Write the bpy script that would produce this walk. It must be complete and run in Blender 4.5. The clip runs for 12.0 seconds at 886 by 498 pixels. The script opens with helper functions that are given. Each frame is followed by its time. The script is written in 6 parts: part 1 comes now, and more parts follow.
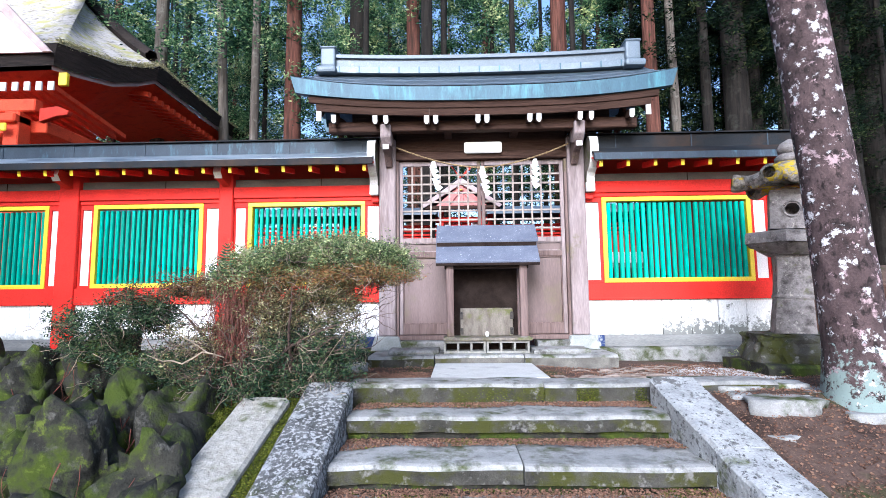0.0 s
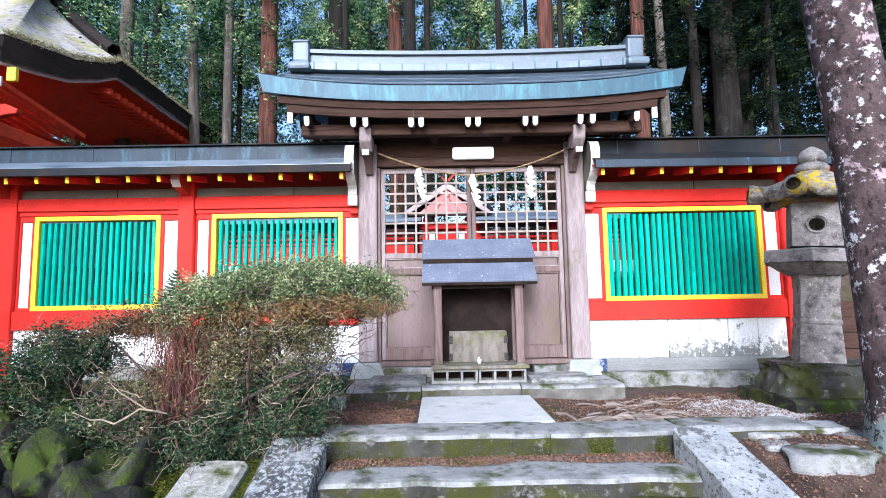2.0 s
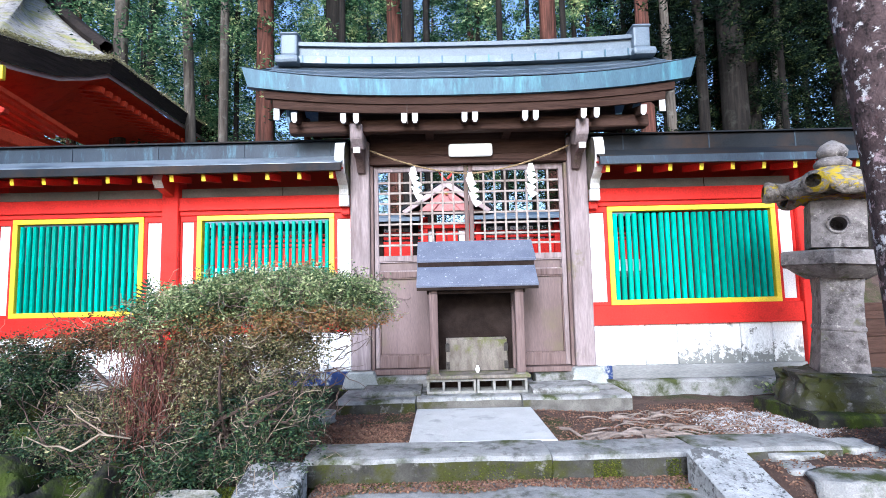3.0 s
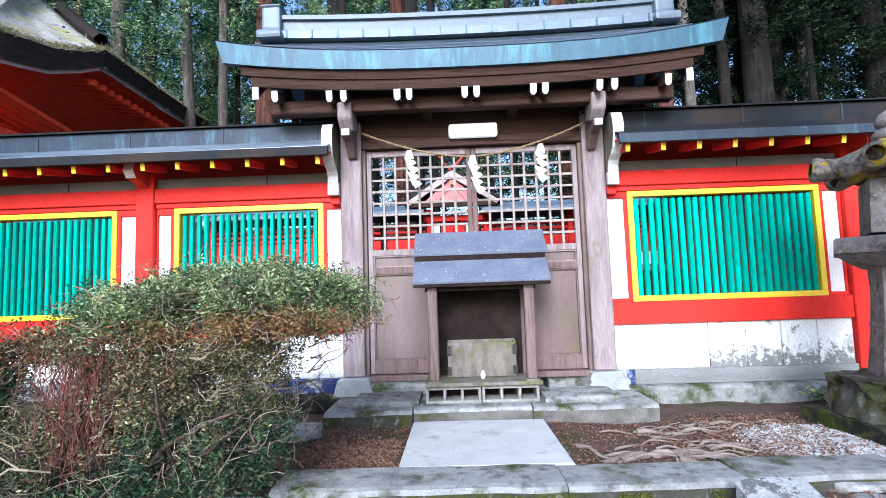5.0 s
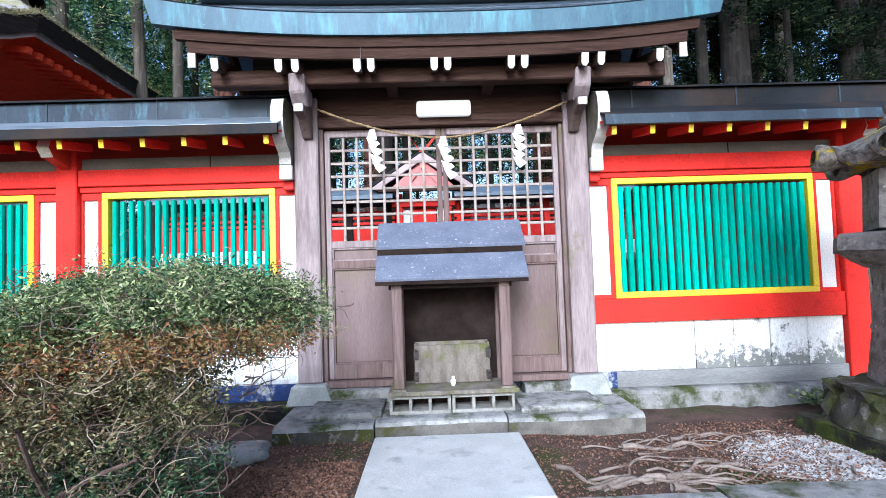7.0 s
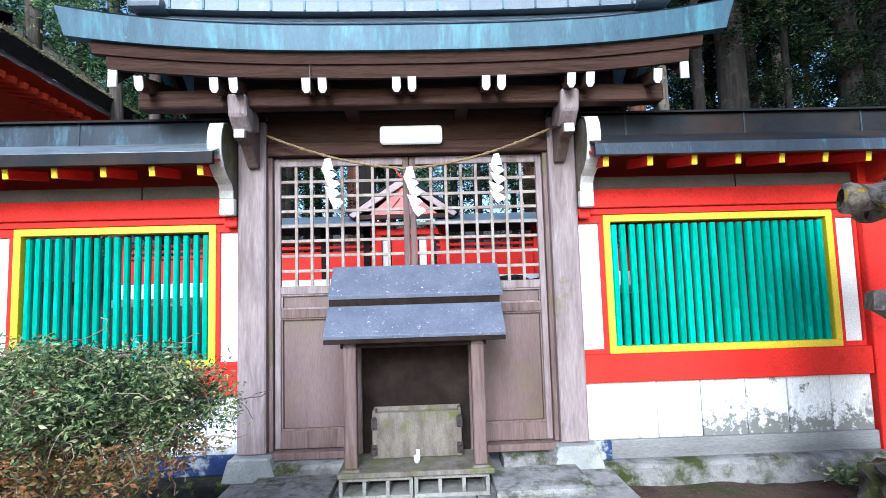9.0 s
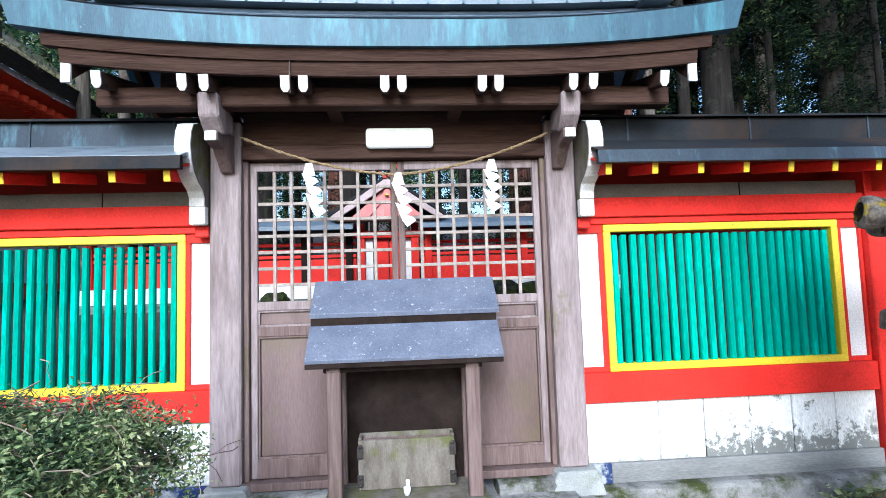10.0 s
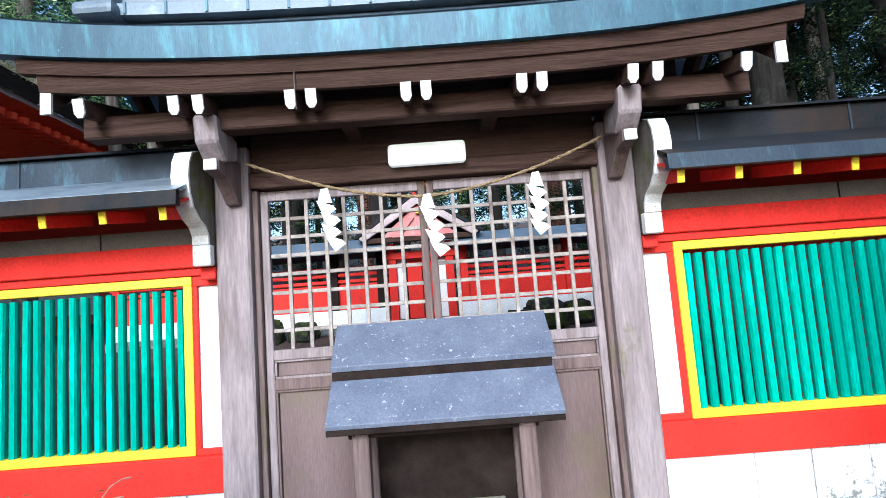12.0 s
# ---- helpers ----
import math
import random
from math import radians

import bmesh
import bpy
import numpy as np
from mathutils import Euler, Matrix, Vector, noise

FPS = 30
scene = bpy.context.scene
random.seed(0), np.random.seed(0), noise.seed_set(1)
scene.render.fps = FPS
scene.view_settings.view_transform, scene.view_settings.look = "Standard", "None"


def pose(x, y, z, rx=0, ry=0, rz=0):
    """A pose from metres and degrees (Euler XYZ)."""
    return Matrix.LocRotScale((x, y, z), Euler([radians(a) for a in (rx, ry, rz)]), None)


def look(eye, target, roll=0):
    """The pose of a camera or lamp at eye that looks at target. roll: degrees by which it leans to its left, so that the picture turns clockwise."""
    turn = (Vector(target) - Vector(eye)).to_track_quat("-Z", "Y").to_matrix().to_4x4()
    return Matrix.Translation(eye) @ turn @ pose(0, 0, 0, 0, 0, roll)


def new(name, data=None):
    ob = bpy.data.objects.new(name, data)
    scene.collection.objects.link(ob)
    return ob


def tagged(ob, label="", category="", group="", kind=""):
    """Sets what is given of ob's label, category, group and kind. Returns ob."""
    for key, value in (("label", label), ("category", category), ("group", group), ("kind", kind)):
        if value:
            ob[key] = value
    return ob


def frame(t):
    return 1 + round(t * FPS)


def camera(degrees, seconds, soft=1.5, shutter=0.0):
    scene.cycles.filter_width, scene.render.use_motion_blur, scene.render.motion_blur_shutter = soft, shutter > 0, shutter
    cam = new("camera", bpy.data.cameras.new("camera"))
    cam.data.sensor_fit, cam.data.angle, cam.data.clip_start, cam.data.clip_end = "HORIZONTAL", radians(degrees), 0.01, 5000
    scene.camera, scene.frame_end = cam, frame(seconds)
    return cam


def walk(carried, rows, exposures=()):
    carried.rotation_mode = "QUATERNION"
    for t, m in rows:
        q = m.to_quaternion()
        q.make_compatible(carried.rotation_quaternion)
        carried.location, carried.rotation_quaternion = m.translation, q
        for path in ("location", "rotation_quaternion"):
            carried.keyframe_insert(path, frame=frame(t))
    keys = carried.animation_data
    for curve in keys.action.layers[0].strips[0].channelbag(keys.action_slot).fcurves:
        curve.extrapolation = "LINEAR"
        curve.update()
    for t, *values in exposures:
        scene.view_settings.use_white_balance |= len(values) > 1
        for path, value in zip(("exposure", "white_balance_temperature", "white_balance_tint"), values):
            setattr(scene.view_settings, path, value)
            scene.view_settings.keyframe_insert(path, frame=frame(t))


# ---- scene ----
cam = camera(82.7, 12.0, soft=0.8)
PATH = [
    (0, (-0.306, -6.135, 1.389), (-0.362, -4.145, 1.587), -0.6),
    (0.5, (-0.302, -5.987, 1.455), (-0.347, -3.997, 1.651), -0.6),
    (1, (-0.335, -5.849, 1.5), (-0.356, -3.859, 1.703), -0.7),
    (1.5, (-0.378, -5.723, 1.582), (-0.372, -3.733, 1.774), -0.8),
    (2, (-0.362, -5.587, 1.639), (-0.349, -3.597, 1.83), -1.0),
    (2.5, (-0.325, -5.437, 1.657), (-0.315, -3.447, 1.856), -1.1),
    (3, (-0.282, -5.32, 1.717), (-0.284, -3.328, 1.897), -1.3),
    (3.2, (-0.273, -5.251, 1.71), (-0.286, -3.26, 1.899), -1.2),
    (5, (-0.17, -4.789, 1.722), (-0.223, -2.797, 1.889), -1.9),
    (5.5, (-0.259, -4.689, 1.793), (-0.279, -2.693, 1.928), -2.0),
    (6, (-0.284, -4.581, 1.851), (-0.268, -2.584, 1.954), -1.9),
    (6.5, (-0.237, -4.471, 1.865), (-0.187, -2.473, 1.951), -1.9),
    (7, (-0.122, -4.333, 1.84), (-0.073, -2.336, 1.933), -1.9),
    (7.5, (-0.058, -4.156, 1.882), (-0.007, -2.16, 2.002), -1.9),
    (7.7, (-0.056, -4.082, 1.938), (-0.002, -2.087, 2.07), -1.7),
    (9.5, (0.154, -3.667, 2.124), (0.235, -1.675, 2.287), -1.8),
    (10, (0.056, -3.529, 2.212), (0.199, -1.539, 2.355), -1.8),
    (10.5, (0.084, -3.413, 2.241), (0.216, -1.423, 2.398), -1.8),
    (11, (0.129, -3.284, 2.248), (0.227, -1.295, 2.429), -2.3),
    (11.5, (0.122, -3.159, 2.283), (0.196, -1.17, 2.486), -3.1),
    (12, (0.066, -3.04, 2.38), (0.076, -1.049, 2.568), -4.2),
]
walk(cam, [(t, look(eye, target, roll)) for t, eye, target, roll in PATH],
     exposures=[(0.0, 1.34, 5400, 10.5), (6.0, 1.22, 5200, 8.5), (12.0, 1.05, 5260, 4)])

# ---- world, sun, exposure ----
SUN_ELEV, SUN_AZ = 28.0, 190.0
world = bpy.data.worlds.new("world")
scene.world = world
world.use_nodes = True
wn = world.node_tree.nodes
sky = wn.new("ShaderNodeTexSky")
sky.sky_type = "NISHITA"
sky.sun_disc = False
sky.sun_elevation = radians(SUN_ELEV)
sky.sun_rotation = radians(SUN_AZ)
sky.air_density, sky.dust_density, sky.ozone_density = 1.0, 3.0, 1.0
wn["Background"].inputs["Strength"].default_value = 0.15
world.node_tree.links.new(sky.outputs["Color"], wn["Background"].inputs["Color"])
sun = new("sun", bpy.data.lights.new("sun", "SUN"))
sun.data.energy, sun.data.angle, sun.data.color = 2.0, radians(20), (1.0, 0.985, 0.965)
az, el = radians(SUN_AZ), radians(SUN_ELEV)
sun_from = Vector((math.sin(az) * math.cos(el), math.cos(az) * math.cos(el), math.sin(el)))
sun.matrix_world = look(sun_from * 60, (0, 0, 0))


# ---- materials ----
def material(name, cols, scale=6.0, rough=0.7, metal=0.0, bump=0.15, fine=90.0, stretch=(1, 1, 1),
             stain=None, moss=None, spots=None, vary=0.0, foot=None, spec=None):
    """cols: two or three colours mixed by noise. stain, moss, spots: (colour, scale, threshold, softness)."""
    m = bpy.data.materials.new(name)
    m.use_nodes = True
    nt = m.node_tree
    n, ln = nt.nodes, nt.links
    bsdf = n["Principled BSDF"]
    co = n.new("ShaderNodeTexCoord")
    info = n.new("ShaderNodeObjectInfo")
    mul = n.new("ShaderNodeMath")
    mul.operation = "MULTIPLY"
    mul.inputs[1].default_value = 31.7
    ln.new(info.outputs["Random"], mul.inputs[0])
    add = n.new("ShaderNodeVectorMath")
    add.operation = "ADD"
    ln.new(co.outputs["Object"], add.inputs[0])
    ln.new(mul.outputs[0], add.inputs[1])
    mp = n.new("ShaderNodeMapping")
    mp.inputs["Scale"].default_value = stretch
    ln.new(add.outputs[0], mp.inputs["Vector"])

    def noise_tex(sc, detail=5, vec=None, ro=0.6):
        t = n.new("ShaderNodeTexNoise")
        t.inputs["Scale"].default_value = sc
        t.inputs["Detail"].default_value = detail
        t.inputs["Roughness"].default_value = ro
        ln.new(vec or mp.outputs[0], t.inputs["Vector"])
        return t

    big, small = noise_tex(scale), noise_tex(fine, 3)
    ramp = n.new("ShaderNodeValToRGB")
    el_ = ramp.color_ramp.elements
    el_[0].position, el_[1].position = 0.32, 0.68
    el_[0].color, el_[1].color = (*cols[0], 1), (*cols[-1], 1)
    if len(cols) > 2:
        e = el_.new(0.5)
        e.color = (*cols[1], 1)
    ln.new(big.outputs["Fac"], ramp.inputs["Fac"])
    out = ramp.outputs["Color"]

    def mix(a, b, fac, kind="MIX"):
        x = n.new("ShaderNodeMix")
        x.data_type, x.blend_type = "RGBA", kind
        for sock, val in ((x.inputs["Factor"], fac), (x.inputs["A"], a), (x.inputs["B"], b)):
            if isinstance(val, (int, float)):
                sock.default_value = val
            elif isinstance(val, tuple):
                sock.default_value = (*val, 1)
            else:
                ln.new(val, sock)
        return x.outputs["Result"]

    grain = n.new("ShaderNodeMapRange")
    grain.inputs["From Min"].default_value, grain.inputs["From Max"].default_value = 0.3, 0.7
    grain.inputs["To Min"].default_value, grain.inputs["To Max"].default_value = 0.72, 1.2
    ln.new(small.outputs["Fac"], grain.inputs["Value"])
    out = mix(out, grain.outputs[0], 0.7, "MULTIPLY")
    for k, layer in enumerate((stain, moss, spots)):
        if not layer:
            continue
        c, sc, th, soft = layer
        t = noise_tex(sc, 6, add.outputs[0] if k else None, 0.68)
        r = n.new("ShaderNodeMapRange")
        r.inputs["From Min"].default_value, r.inputs["From Max"].default_value = th - soft, th + soft
        ln.new(t.outputs["Fac"], r.inputs["Value"])
        out = mix(out, c, r.outputs[0])
    if foot:
        # growth that creeps up from the ground: (colour, height, raggedness)
        c, top_z, rag = foot
        sep = n.new("ShaderNodeSeparateXYZ")
        ln.new(co.outputs["Object"], sep.inputs[0])
        t = noise_tex(16, 6, add.outputs[0], 0.7)
        s1 = n.new("ShaderNodeMath")
        s1.operation = "MULTIPLY_ADD"
        s1.inputs[1].default_value = rag
        ln.new(t.outputs["Fac"], s1.inputs[0])
        ln.new(sep.outputs["Z"], s1.inputs[2])
        r = n.new("ShaderNodeMapRange")
        r.inputs["From Min"].default_value, r.inputs["From Max"].default_value = top_z + rag * 0.5 + 0.05, top_z + rag * 0.5 - 0.05
        ln.new(s1.outputs[0], r.inputs["Value"])
        out = mix(out, c, r.outputs[0])
    if vary:
        r = n.new("ShaderNodeMapRange")
        r.inputs["To Min"].default_value, r.inputs["To Max"].default_value = 1 - vary, 1 + vary
        ln.new(info.outputs["Random"], r.inputs["Value"])
        out = mix(out, r.outputs[0], 1.0, "MULTIPLY")
    ln.new(out, bsdf.inputs["Base Color"])
    rr = n.new("ShaderNodeMapRange")
    rr.inputs["To Min"].default_value, rr.inputs["To Max"].default_value = max(rough - 0.12, 0.02), min(rough + 0.12, 1)
    ln.new(big.outputs["Fac"], rr.inputs["Value"])
    ln.new(rr.outputs[0], bsdf.inputs["Roughness"])
    bsdf.inputs["Metallic"].default_value = metal
    bsdf.inputs["Specular IOR Level"].default_value = spec if spec is not None else 0.5 if rough < 0.6 else 0.22
    if bump:
        hsum = n.new("ShaderNodeMath")
        hsum.operation = "MULTIPLY_ADD"
        hsum.inputs[1].default_value = 0.35
        ln.new(small.outputs["Fac"], hsum.inputs[0])
        ln.new(big.outputs["Fac"], hsum.inputs[2])
        bp = n.new("ShaderNodeBump")
        bp.inputs["Strength"].default_value = min(1.0, bump * 2)
        bp.inputs["Distance"].default_value = 0.02
        ln.new(hsum.outputs[0], bp.inputs["Height"])
        ln.new(bp.outputs[0], bsdf.inputs["Normal"])
    return m


def leaf_material(name, cols, trans=0.35, rough=0.5, gloss=0.4, own=0.55, clump=0.5, shift=0.0, size=1.6):
    """Leaves: colour varied leaf by leaf, with light coming through them."""
    m = bpy.data.materials.new(name)
    m.use_nodes = True
    n, ln = m.node_tree.nodes, m.node_tree.links
    bsdf = n["Principled BSDF"]
    geo = n.new("ShaderNodeNewGeometry")
    co = n.new("ShaderNodeTexCoord")
    nz = n.new("ShaderNodeTexNoise")
    nz.inputs["Scale"].default_value = size
    ln.new(co.outputs["Object"], nz.inputs["Vector"])
    av = n.new("ShaderNodeMath")
    av.operation = "MULTIPLY_ADD"
    av.inputs[1].default_value = own
    sc = n.new("ShaderNodeMath")
    sc.operation = "MULTIPLY_ADD"
    sc.inputs[1].default_value, sc.inputs[2].default_value = clump, shift
    ln.new(nz.outputs["Fac"], sc.inputs[0])
    ln.new(geo.outputs["Random Per Island"], av.inputs[0])
    ln.new(sc.outputs[0], av.inputs[2])
    ramp = n.new("ShaderNodeValToRGB")
    els = ramp.color_ramp.elements
    els[0].color, els[1].color = (*cols[0], 1), (*cols[-1], 1)
    els[0].position, els[1].position = 0.15, 0.85
    for k, c in enumerate(cols[1:-1]):
        e = els.new(0.15 + 0.7 * (k + 1) / (len(cols) - 1))
        e.color = (*c, 1)
    ln.new(av.outputs[0], ramp.inputs["Fac"])
    ln.new(ramp.outputs["Color"], bsdf.inputs["Base Color"])
    bsdf.inputs["Roughness"].default_value = rough
    bsdf.inputs["Specular IOR Level"].default_value = gloss
    tr = n.new("ShaderNodeBsdfTranslucent")
    ln.new(ramp.outputs["Color"], tr.inputs["Color"])
    mx = n.new("ShaderNodeMixShader")
    mx.inputs[0].default_value = trans
    ln.new(bsdf.outputs[0], mx.inputs[1])
    ln.new(tr.outputs[0], mx.inputs[2])
    ln.new(mx.outputs[0], n["Material Output"].inputs["Surface"])
    return m


RED = material("vermilion_paint", [(0.58, 0.019, 0.012), (0.70, 0.027, 0.016)], 3, 0.62, bump=0.05, fine=60, stain=((0.42, 0.015, 0.008), 9, 0.66, 0.1))
HALL_RED = material("orange_vermilion_paint", [(0.66, 0.062, 0.022), (0.76, 0.085, 0.03)], 3, 0.62, bump=0.05, stain=((0.45, 0.035, 0.012), 5, 0.62, 0.1))
RED_OLD = material("faded_vermilion_paint", [(0.46, 0.028, 0.014), (0.58, 0.045, 0.022)], 4, 0.6, bump=0.08)
YELLOW = material("yellow_paint", [(0.80, 0.56, 0.015), (0.86, 0.64, 0.02)], 5, 0.45, bump=0.05, stain=((0.35, 0.22, 0.03), 22, 0.68, 0.05))
GREEN = material("green_paint", [(0.008, 0.27, 0.195), (0.014, 0.35, 0.26)], 5, 0.62, bump=0.06, vary=0.14, stretch=(1, 1, 0.2), stain=((0.02, 0.52, 0.42), 14, 0.64, 0.08))
WHITE = material("white_plaster", [(0.76, 0.76, 0.77), (0.82, 0.82, 0.82)], 3, 0.75, bump=0.08)
WHITE_DIRTY = material("weathered_white_board", [(0.76, 0.77, 0.79), (0.83, 0.83, 0.83)], 3, 0.7, bump=0.1, stretch=(1, 1, 0.35), stain=((0.22, 0.235, 0.21), 5, 0.64, 0.04), foot=((0.27, 0.28, 0.26), 0.97, 0.28))
WHITE_STAINED = material("mould_stained_white_board", [(0.70, 0.71, 0.72), (0.80, 0.80, 0.80)], 3, 0.75, bump=0.12, stretch=(1, 1, 0.35), stain=((0.34, 0.35, 0.34), 6, 0.60, 0.06), spots=((0.16, 0.165, 0.15), 9, 0.64, 0.04), foot=((0.19, 0.195, 0.185), 1.06, 0.95))
WHITE_PAINT = material("white_end_paint", [(0.62, 0.61, 0.60), (0.74, 0.73, 0.72)], 8, 0.65, bump=0.1, spots=((0.20, 0.14, 0.11), 30, 0.66, 0.04))
# The shade under the eaves is put into this plaster's grey.
SHADED_BAND = material("shaded_grey_plaster", [(0.135, 0.135, 0.13), (0.19, 0.187, 0.18)], 4, 0.85, bump=0.08)
NAVY = material("navy_painted_board", [(0.014, 0.028, 0.10), (0.028, 0.05, 0.15)], 6, 0.7, stain=((0.34, 0.36, 0.36), 6, 0.58, 0.05))
GREY_WOOD = material("grey_sill_timber", [(0.15, 0.152, 0.155), (0.25, 0.252, 0.25)], 5, 0.8, stretch=(0.3, 1, 1.5), bump=0.2)
WOOD = material("weathered_cedar", [(0.088, 0.056, 0.052), (0.165, 0.117, 0.11), (0.125, 0.085, 0.079)], 5, 0.75, stretch=(3, 3, 0.22), bump=0.3, fine=30, moss=((0.09, 0.08, 0.028), 2.2, 0.64, 0.08))
# Weathered cedar darkened: the shade under the gate roof is in the colour.
WOOD_X = material("weathered_shaded_beam", [(0.026, 0.013, 0.010), (0.062, 0.035, 0.027), (0.042, 0.024, 0.018)], 7, 0.8, stretch=(0.22, 3, 3), bump=0.3, fine=60, spec=0.12)
WOOD_PALE = material("silvered_cedar", [(0.155, 0.12, 0.121), (0.285, 0.233, 0.237), (0.21, 0.168, 0.17)], 4, 0.8, stretch=(2, 2, 0.25), bump=0.3, fine=40, stain=((0.14, 0.10, 0.094), 3, 0.62, 0.10), moss=((0.13, 0.117, 0.05), 1.6, 0.66, 0.06))
WOOD_DARK = material("dark_panel_wood", [(0.092, 0.056, 0.054), (0.165, 0.112, 0.109)], 2.2, 0.5, stretch=(2, 2, 0.25), bump=0.1, fine=70, moss=((0.115, 0.09, 0.05), 1.7, 0.64, 0.10))
LATTICE = material("bleached_lattice_wood", [(0.24, 0.20, 0.18), (0.38, 0.33, 0.30)], 9, 0.8, bump=0.15, fine=60, stain=((0.15, 0.115, 0.10), 6, 0.62, 0.08))
WOOD_MOSS = material("mossy_grey_wood", [(0.095, 0.08, 0.066), (0.215, 0.19, 0.165)], 7, 0.85, stretch=(2, 2, 0.6), bump=0.3, moss=((0.10, 0.11, 0.03), 5, 0.57, 0.08))
COPPER = material("verdigris_copper_sheet", [(0.026, 0.066, 0.105), (0.048, 0.108, 0.155), (0.036, 0.085, 0.125)], 3, 0.5, metal=0.2, bump=0.06, stretch=(1.6, 1, 0.3), stain=((0.075, 0.21, 0.26), 5, 0.60, 0.08), spots=((0.14, 0.27, 0.33), 9, 0.70, 0.04))
COPPER_GREY = material("grey_copper_sheet", [(0.10, 0.135, 0.175), (0.165, 0.205, 0.255)], 2.5, 0.5, metal=0.05, bump=0.05, vary=0.15, stain=((0.22, 0.26, 0.30), 6, 0.64, 0.06))
# Pale copper with the sky's sheen put into the base colour.
COPPER_SHEEN = material("painted_sheen_copper_sheet", [(0.20, 0.24, 0.29), (0.34, 0.385, 0.44)], 3, 0.33, metal=0.4, bump=0.04, stretch=(0.4, 1, 1), stain=((0.09, 0.12, 0.16), 5, 0.56, 0.06))
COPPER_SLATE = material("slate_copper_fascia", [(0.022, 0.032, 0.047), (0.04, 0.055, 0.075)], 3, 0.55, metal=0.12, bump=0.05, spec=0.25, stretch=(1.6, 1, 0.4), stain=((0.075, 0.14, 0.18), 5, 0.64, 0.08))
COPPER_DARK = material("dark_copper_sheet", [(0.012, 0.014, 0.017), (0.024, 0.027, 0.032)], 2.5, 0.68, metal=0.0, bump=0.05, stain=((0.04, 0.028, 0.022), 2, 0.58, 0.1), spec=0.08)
LEAD = material("slate_blue_sheet", [(0.105, 0.12, 0.17), (0.155, 0.17, 0.225)], 5, 0.6, metal=0.15, bump=0.05, spots=((0.50, 0.53, 0.60), 34, 0.66, 0.05))
STONE = material("grey_granite", [(0.12, 0.122, 0.12), (0.29, 0.288, 0.285), (0.20, 0.20, 0.198)], 4, 0.88, bump=0.45, fine=120, stain=((0.085, 0.083, 0.075), 6, 0.61, 0.06), moss=((0.045, 0.055, 0.015), 3.2, 0.58, 0.07), vary=0.15)
# Mossy stone whose dark tone puts the shade of front faces into colour.
STONE_MOSSY_SHADE = material("mossy_shade_stone", [(0.022, 0.021, 0.018), (0.075, 0.072, 0.064)], 5, 0.9, bump=0.5, fine=90, moss=((0.042, 0.045, 0.010), 4, 0.52, 0.07), spots=((0.16, 0.155, 0.15), 12, 0.62, 0.06))
# Brown-grey front faces of the plinth, darker than the stone on top.
STONE_FRONT = material("darker_plinth_face", [(0.085, 0.08, 0.072), (0.18, 0.17, 0.155)], 6, 0.9, bump=0.45, fine=90, moss=((0.06, 0.06, 0.02), 3.5, 0.60, 0.07))
STONE_PALE = material("pale_granite_slab", [(0.40, 0.40, 0.395), (0.50, 0.50, 0.495)], 4, 0.8, bump=0.2, fine=140, stain=((0.30, 0.30, 0.30), 5, 0.62, 0.06))
STONE_LICHEN = material("lichen_granite", [(0.025, 0.026, 0.027), (0.11, 0.112, 0.115)], 9, 0.92, bump=0.5, fine=70, stain=((0.27, 0.28, 0.295), 7, 0.57, 0.04), moss=((0.035, 0.045, 0.012), 2.6, 0.61, 0.06), spots=((0.29, 0.295, 0.305), 42, 0.54, 0.03))
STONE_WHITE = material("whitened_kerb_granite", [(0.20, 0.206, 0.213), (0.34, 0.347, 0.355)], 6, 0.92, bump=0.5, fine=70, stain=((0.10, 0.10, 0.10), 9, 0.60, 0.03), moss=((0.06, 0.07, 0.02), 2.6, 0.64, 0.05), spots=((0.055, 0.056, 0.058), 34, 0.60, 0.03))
STONE_MOSS = material("mossy_stone", [(0.008, 0.008, 0.006), (0.042, 0.04, 0.033)], 7, 0.95, bump=0.9, fine=60, stain=((0.075, 0.072, 0.064), 9, 0.63, 0.05), moss=((0.035, 0.05, 0.006), 3.5, 0.52, 0.06), spots=((0.075, 0.095, 0.015), 14, 0.62, 0.05))
STONE_SIDE = material("speckled_side_slab", [(0.22, 0.21, 0.19), (0.34, 0.33, 0.305)], 26, 0.92, bump=0.4, fine=110, moss=((0.05, 0.06, 0.016), 3.0, 0.60, 0.06))
STONE_BASE = material("pale_base_stone", [(0.26, 0.275, 0.27), (0.38, 0.39, 0.385)], 5, 0.88, bump=0.35, fine=100, moss=((0.16, 0.18, 0.13), 3, 0.60, 0.07))
STONE_LANTERN = material("lantern_stone", [(0.10, 0.088, 0.083), (0.235, 0.212, 0.208), (0.155, 0.138, 0.134)], 7, 0.92, bump=0.55, fine=80, stain=((0.055, 0.048, 0.045), 8, 0.60, 0.08), moss=((0.10, 0.10, 0.05), 5, 0.64, 0.05), spots=((0.36, 0.335, 0.305), 26, 0.63, 0.04))
LICHEN_Y = material("yellow_lichen_stone", [(0.10, 0.085, 0.07), (0.36, 0.32, 0.285)], 22, 0.92, bump=0.6, fine=80, stain=((0.05, 0.044, 0.036), 14, 0.58, 0.05), spots=((0.46, 0.33, 0.02), 7, 0.565, 0.025))
CONCRETE = material("concrete_block", [(0.19, 0.186, 0.172), (0.30, 0.295, 0.278)], 7, 0.92, bump=0.3, moss=((0.10, 0.10, 0.045), 6, 0.62, 0.08))
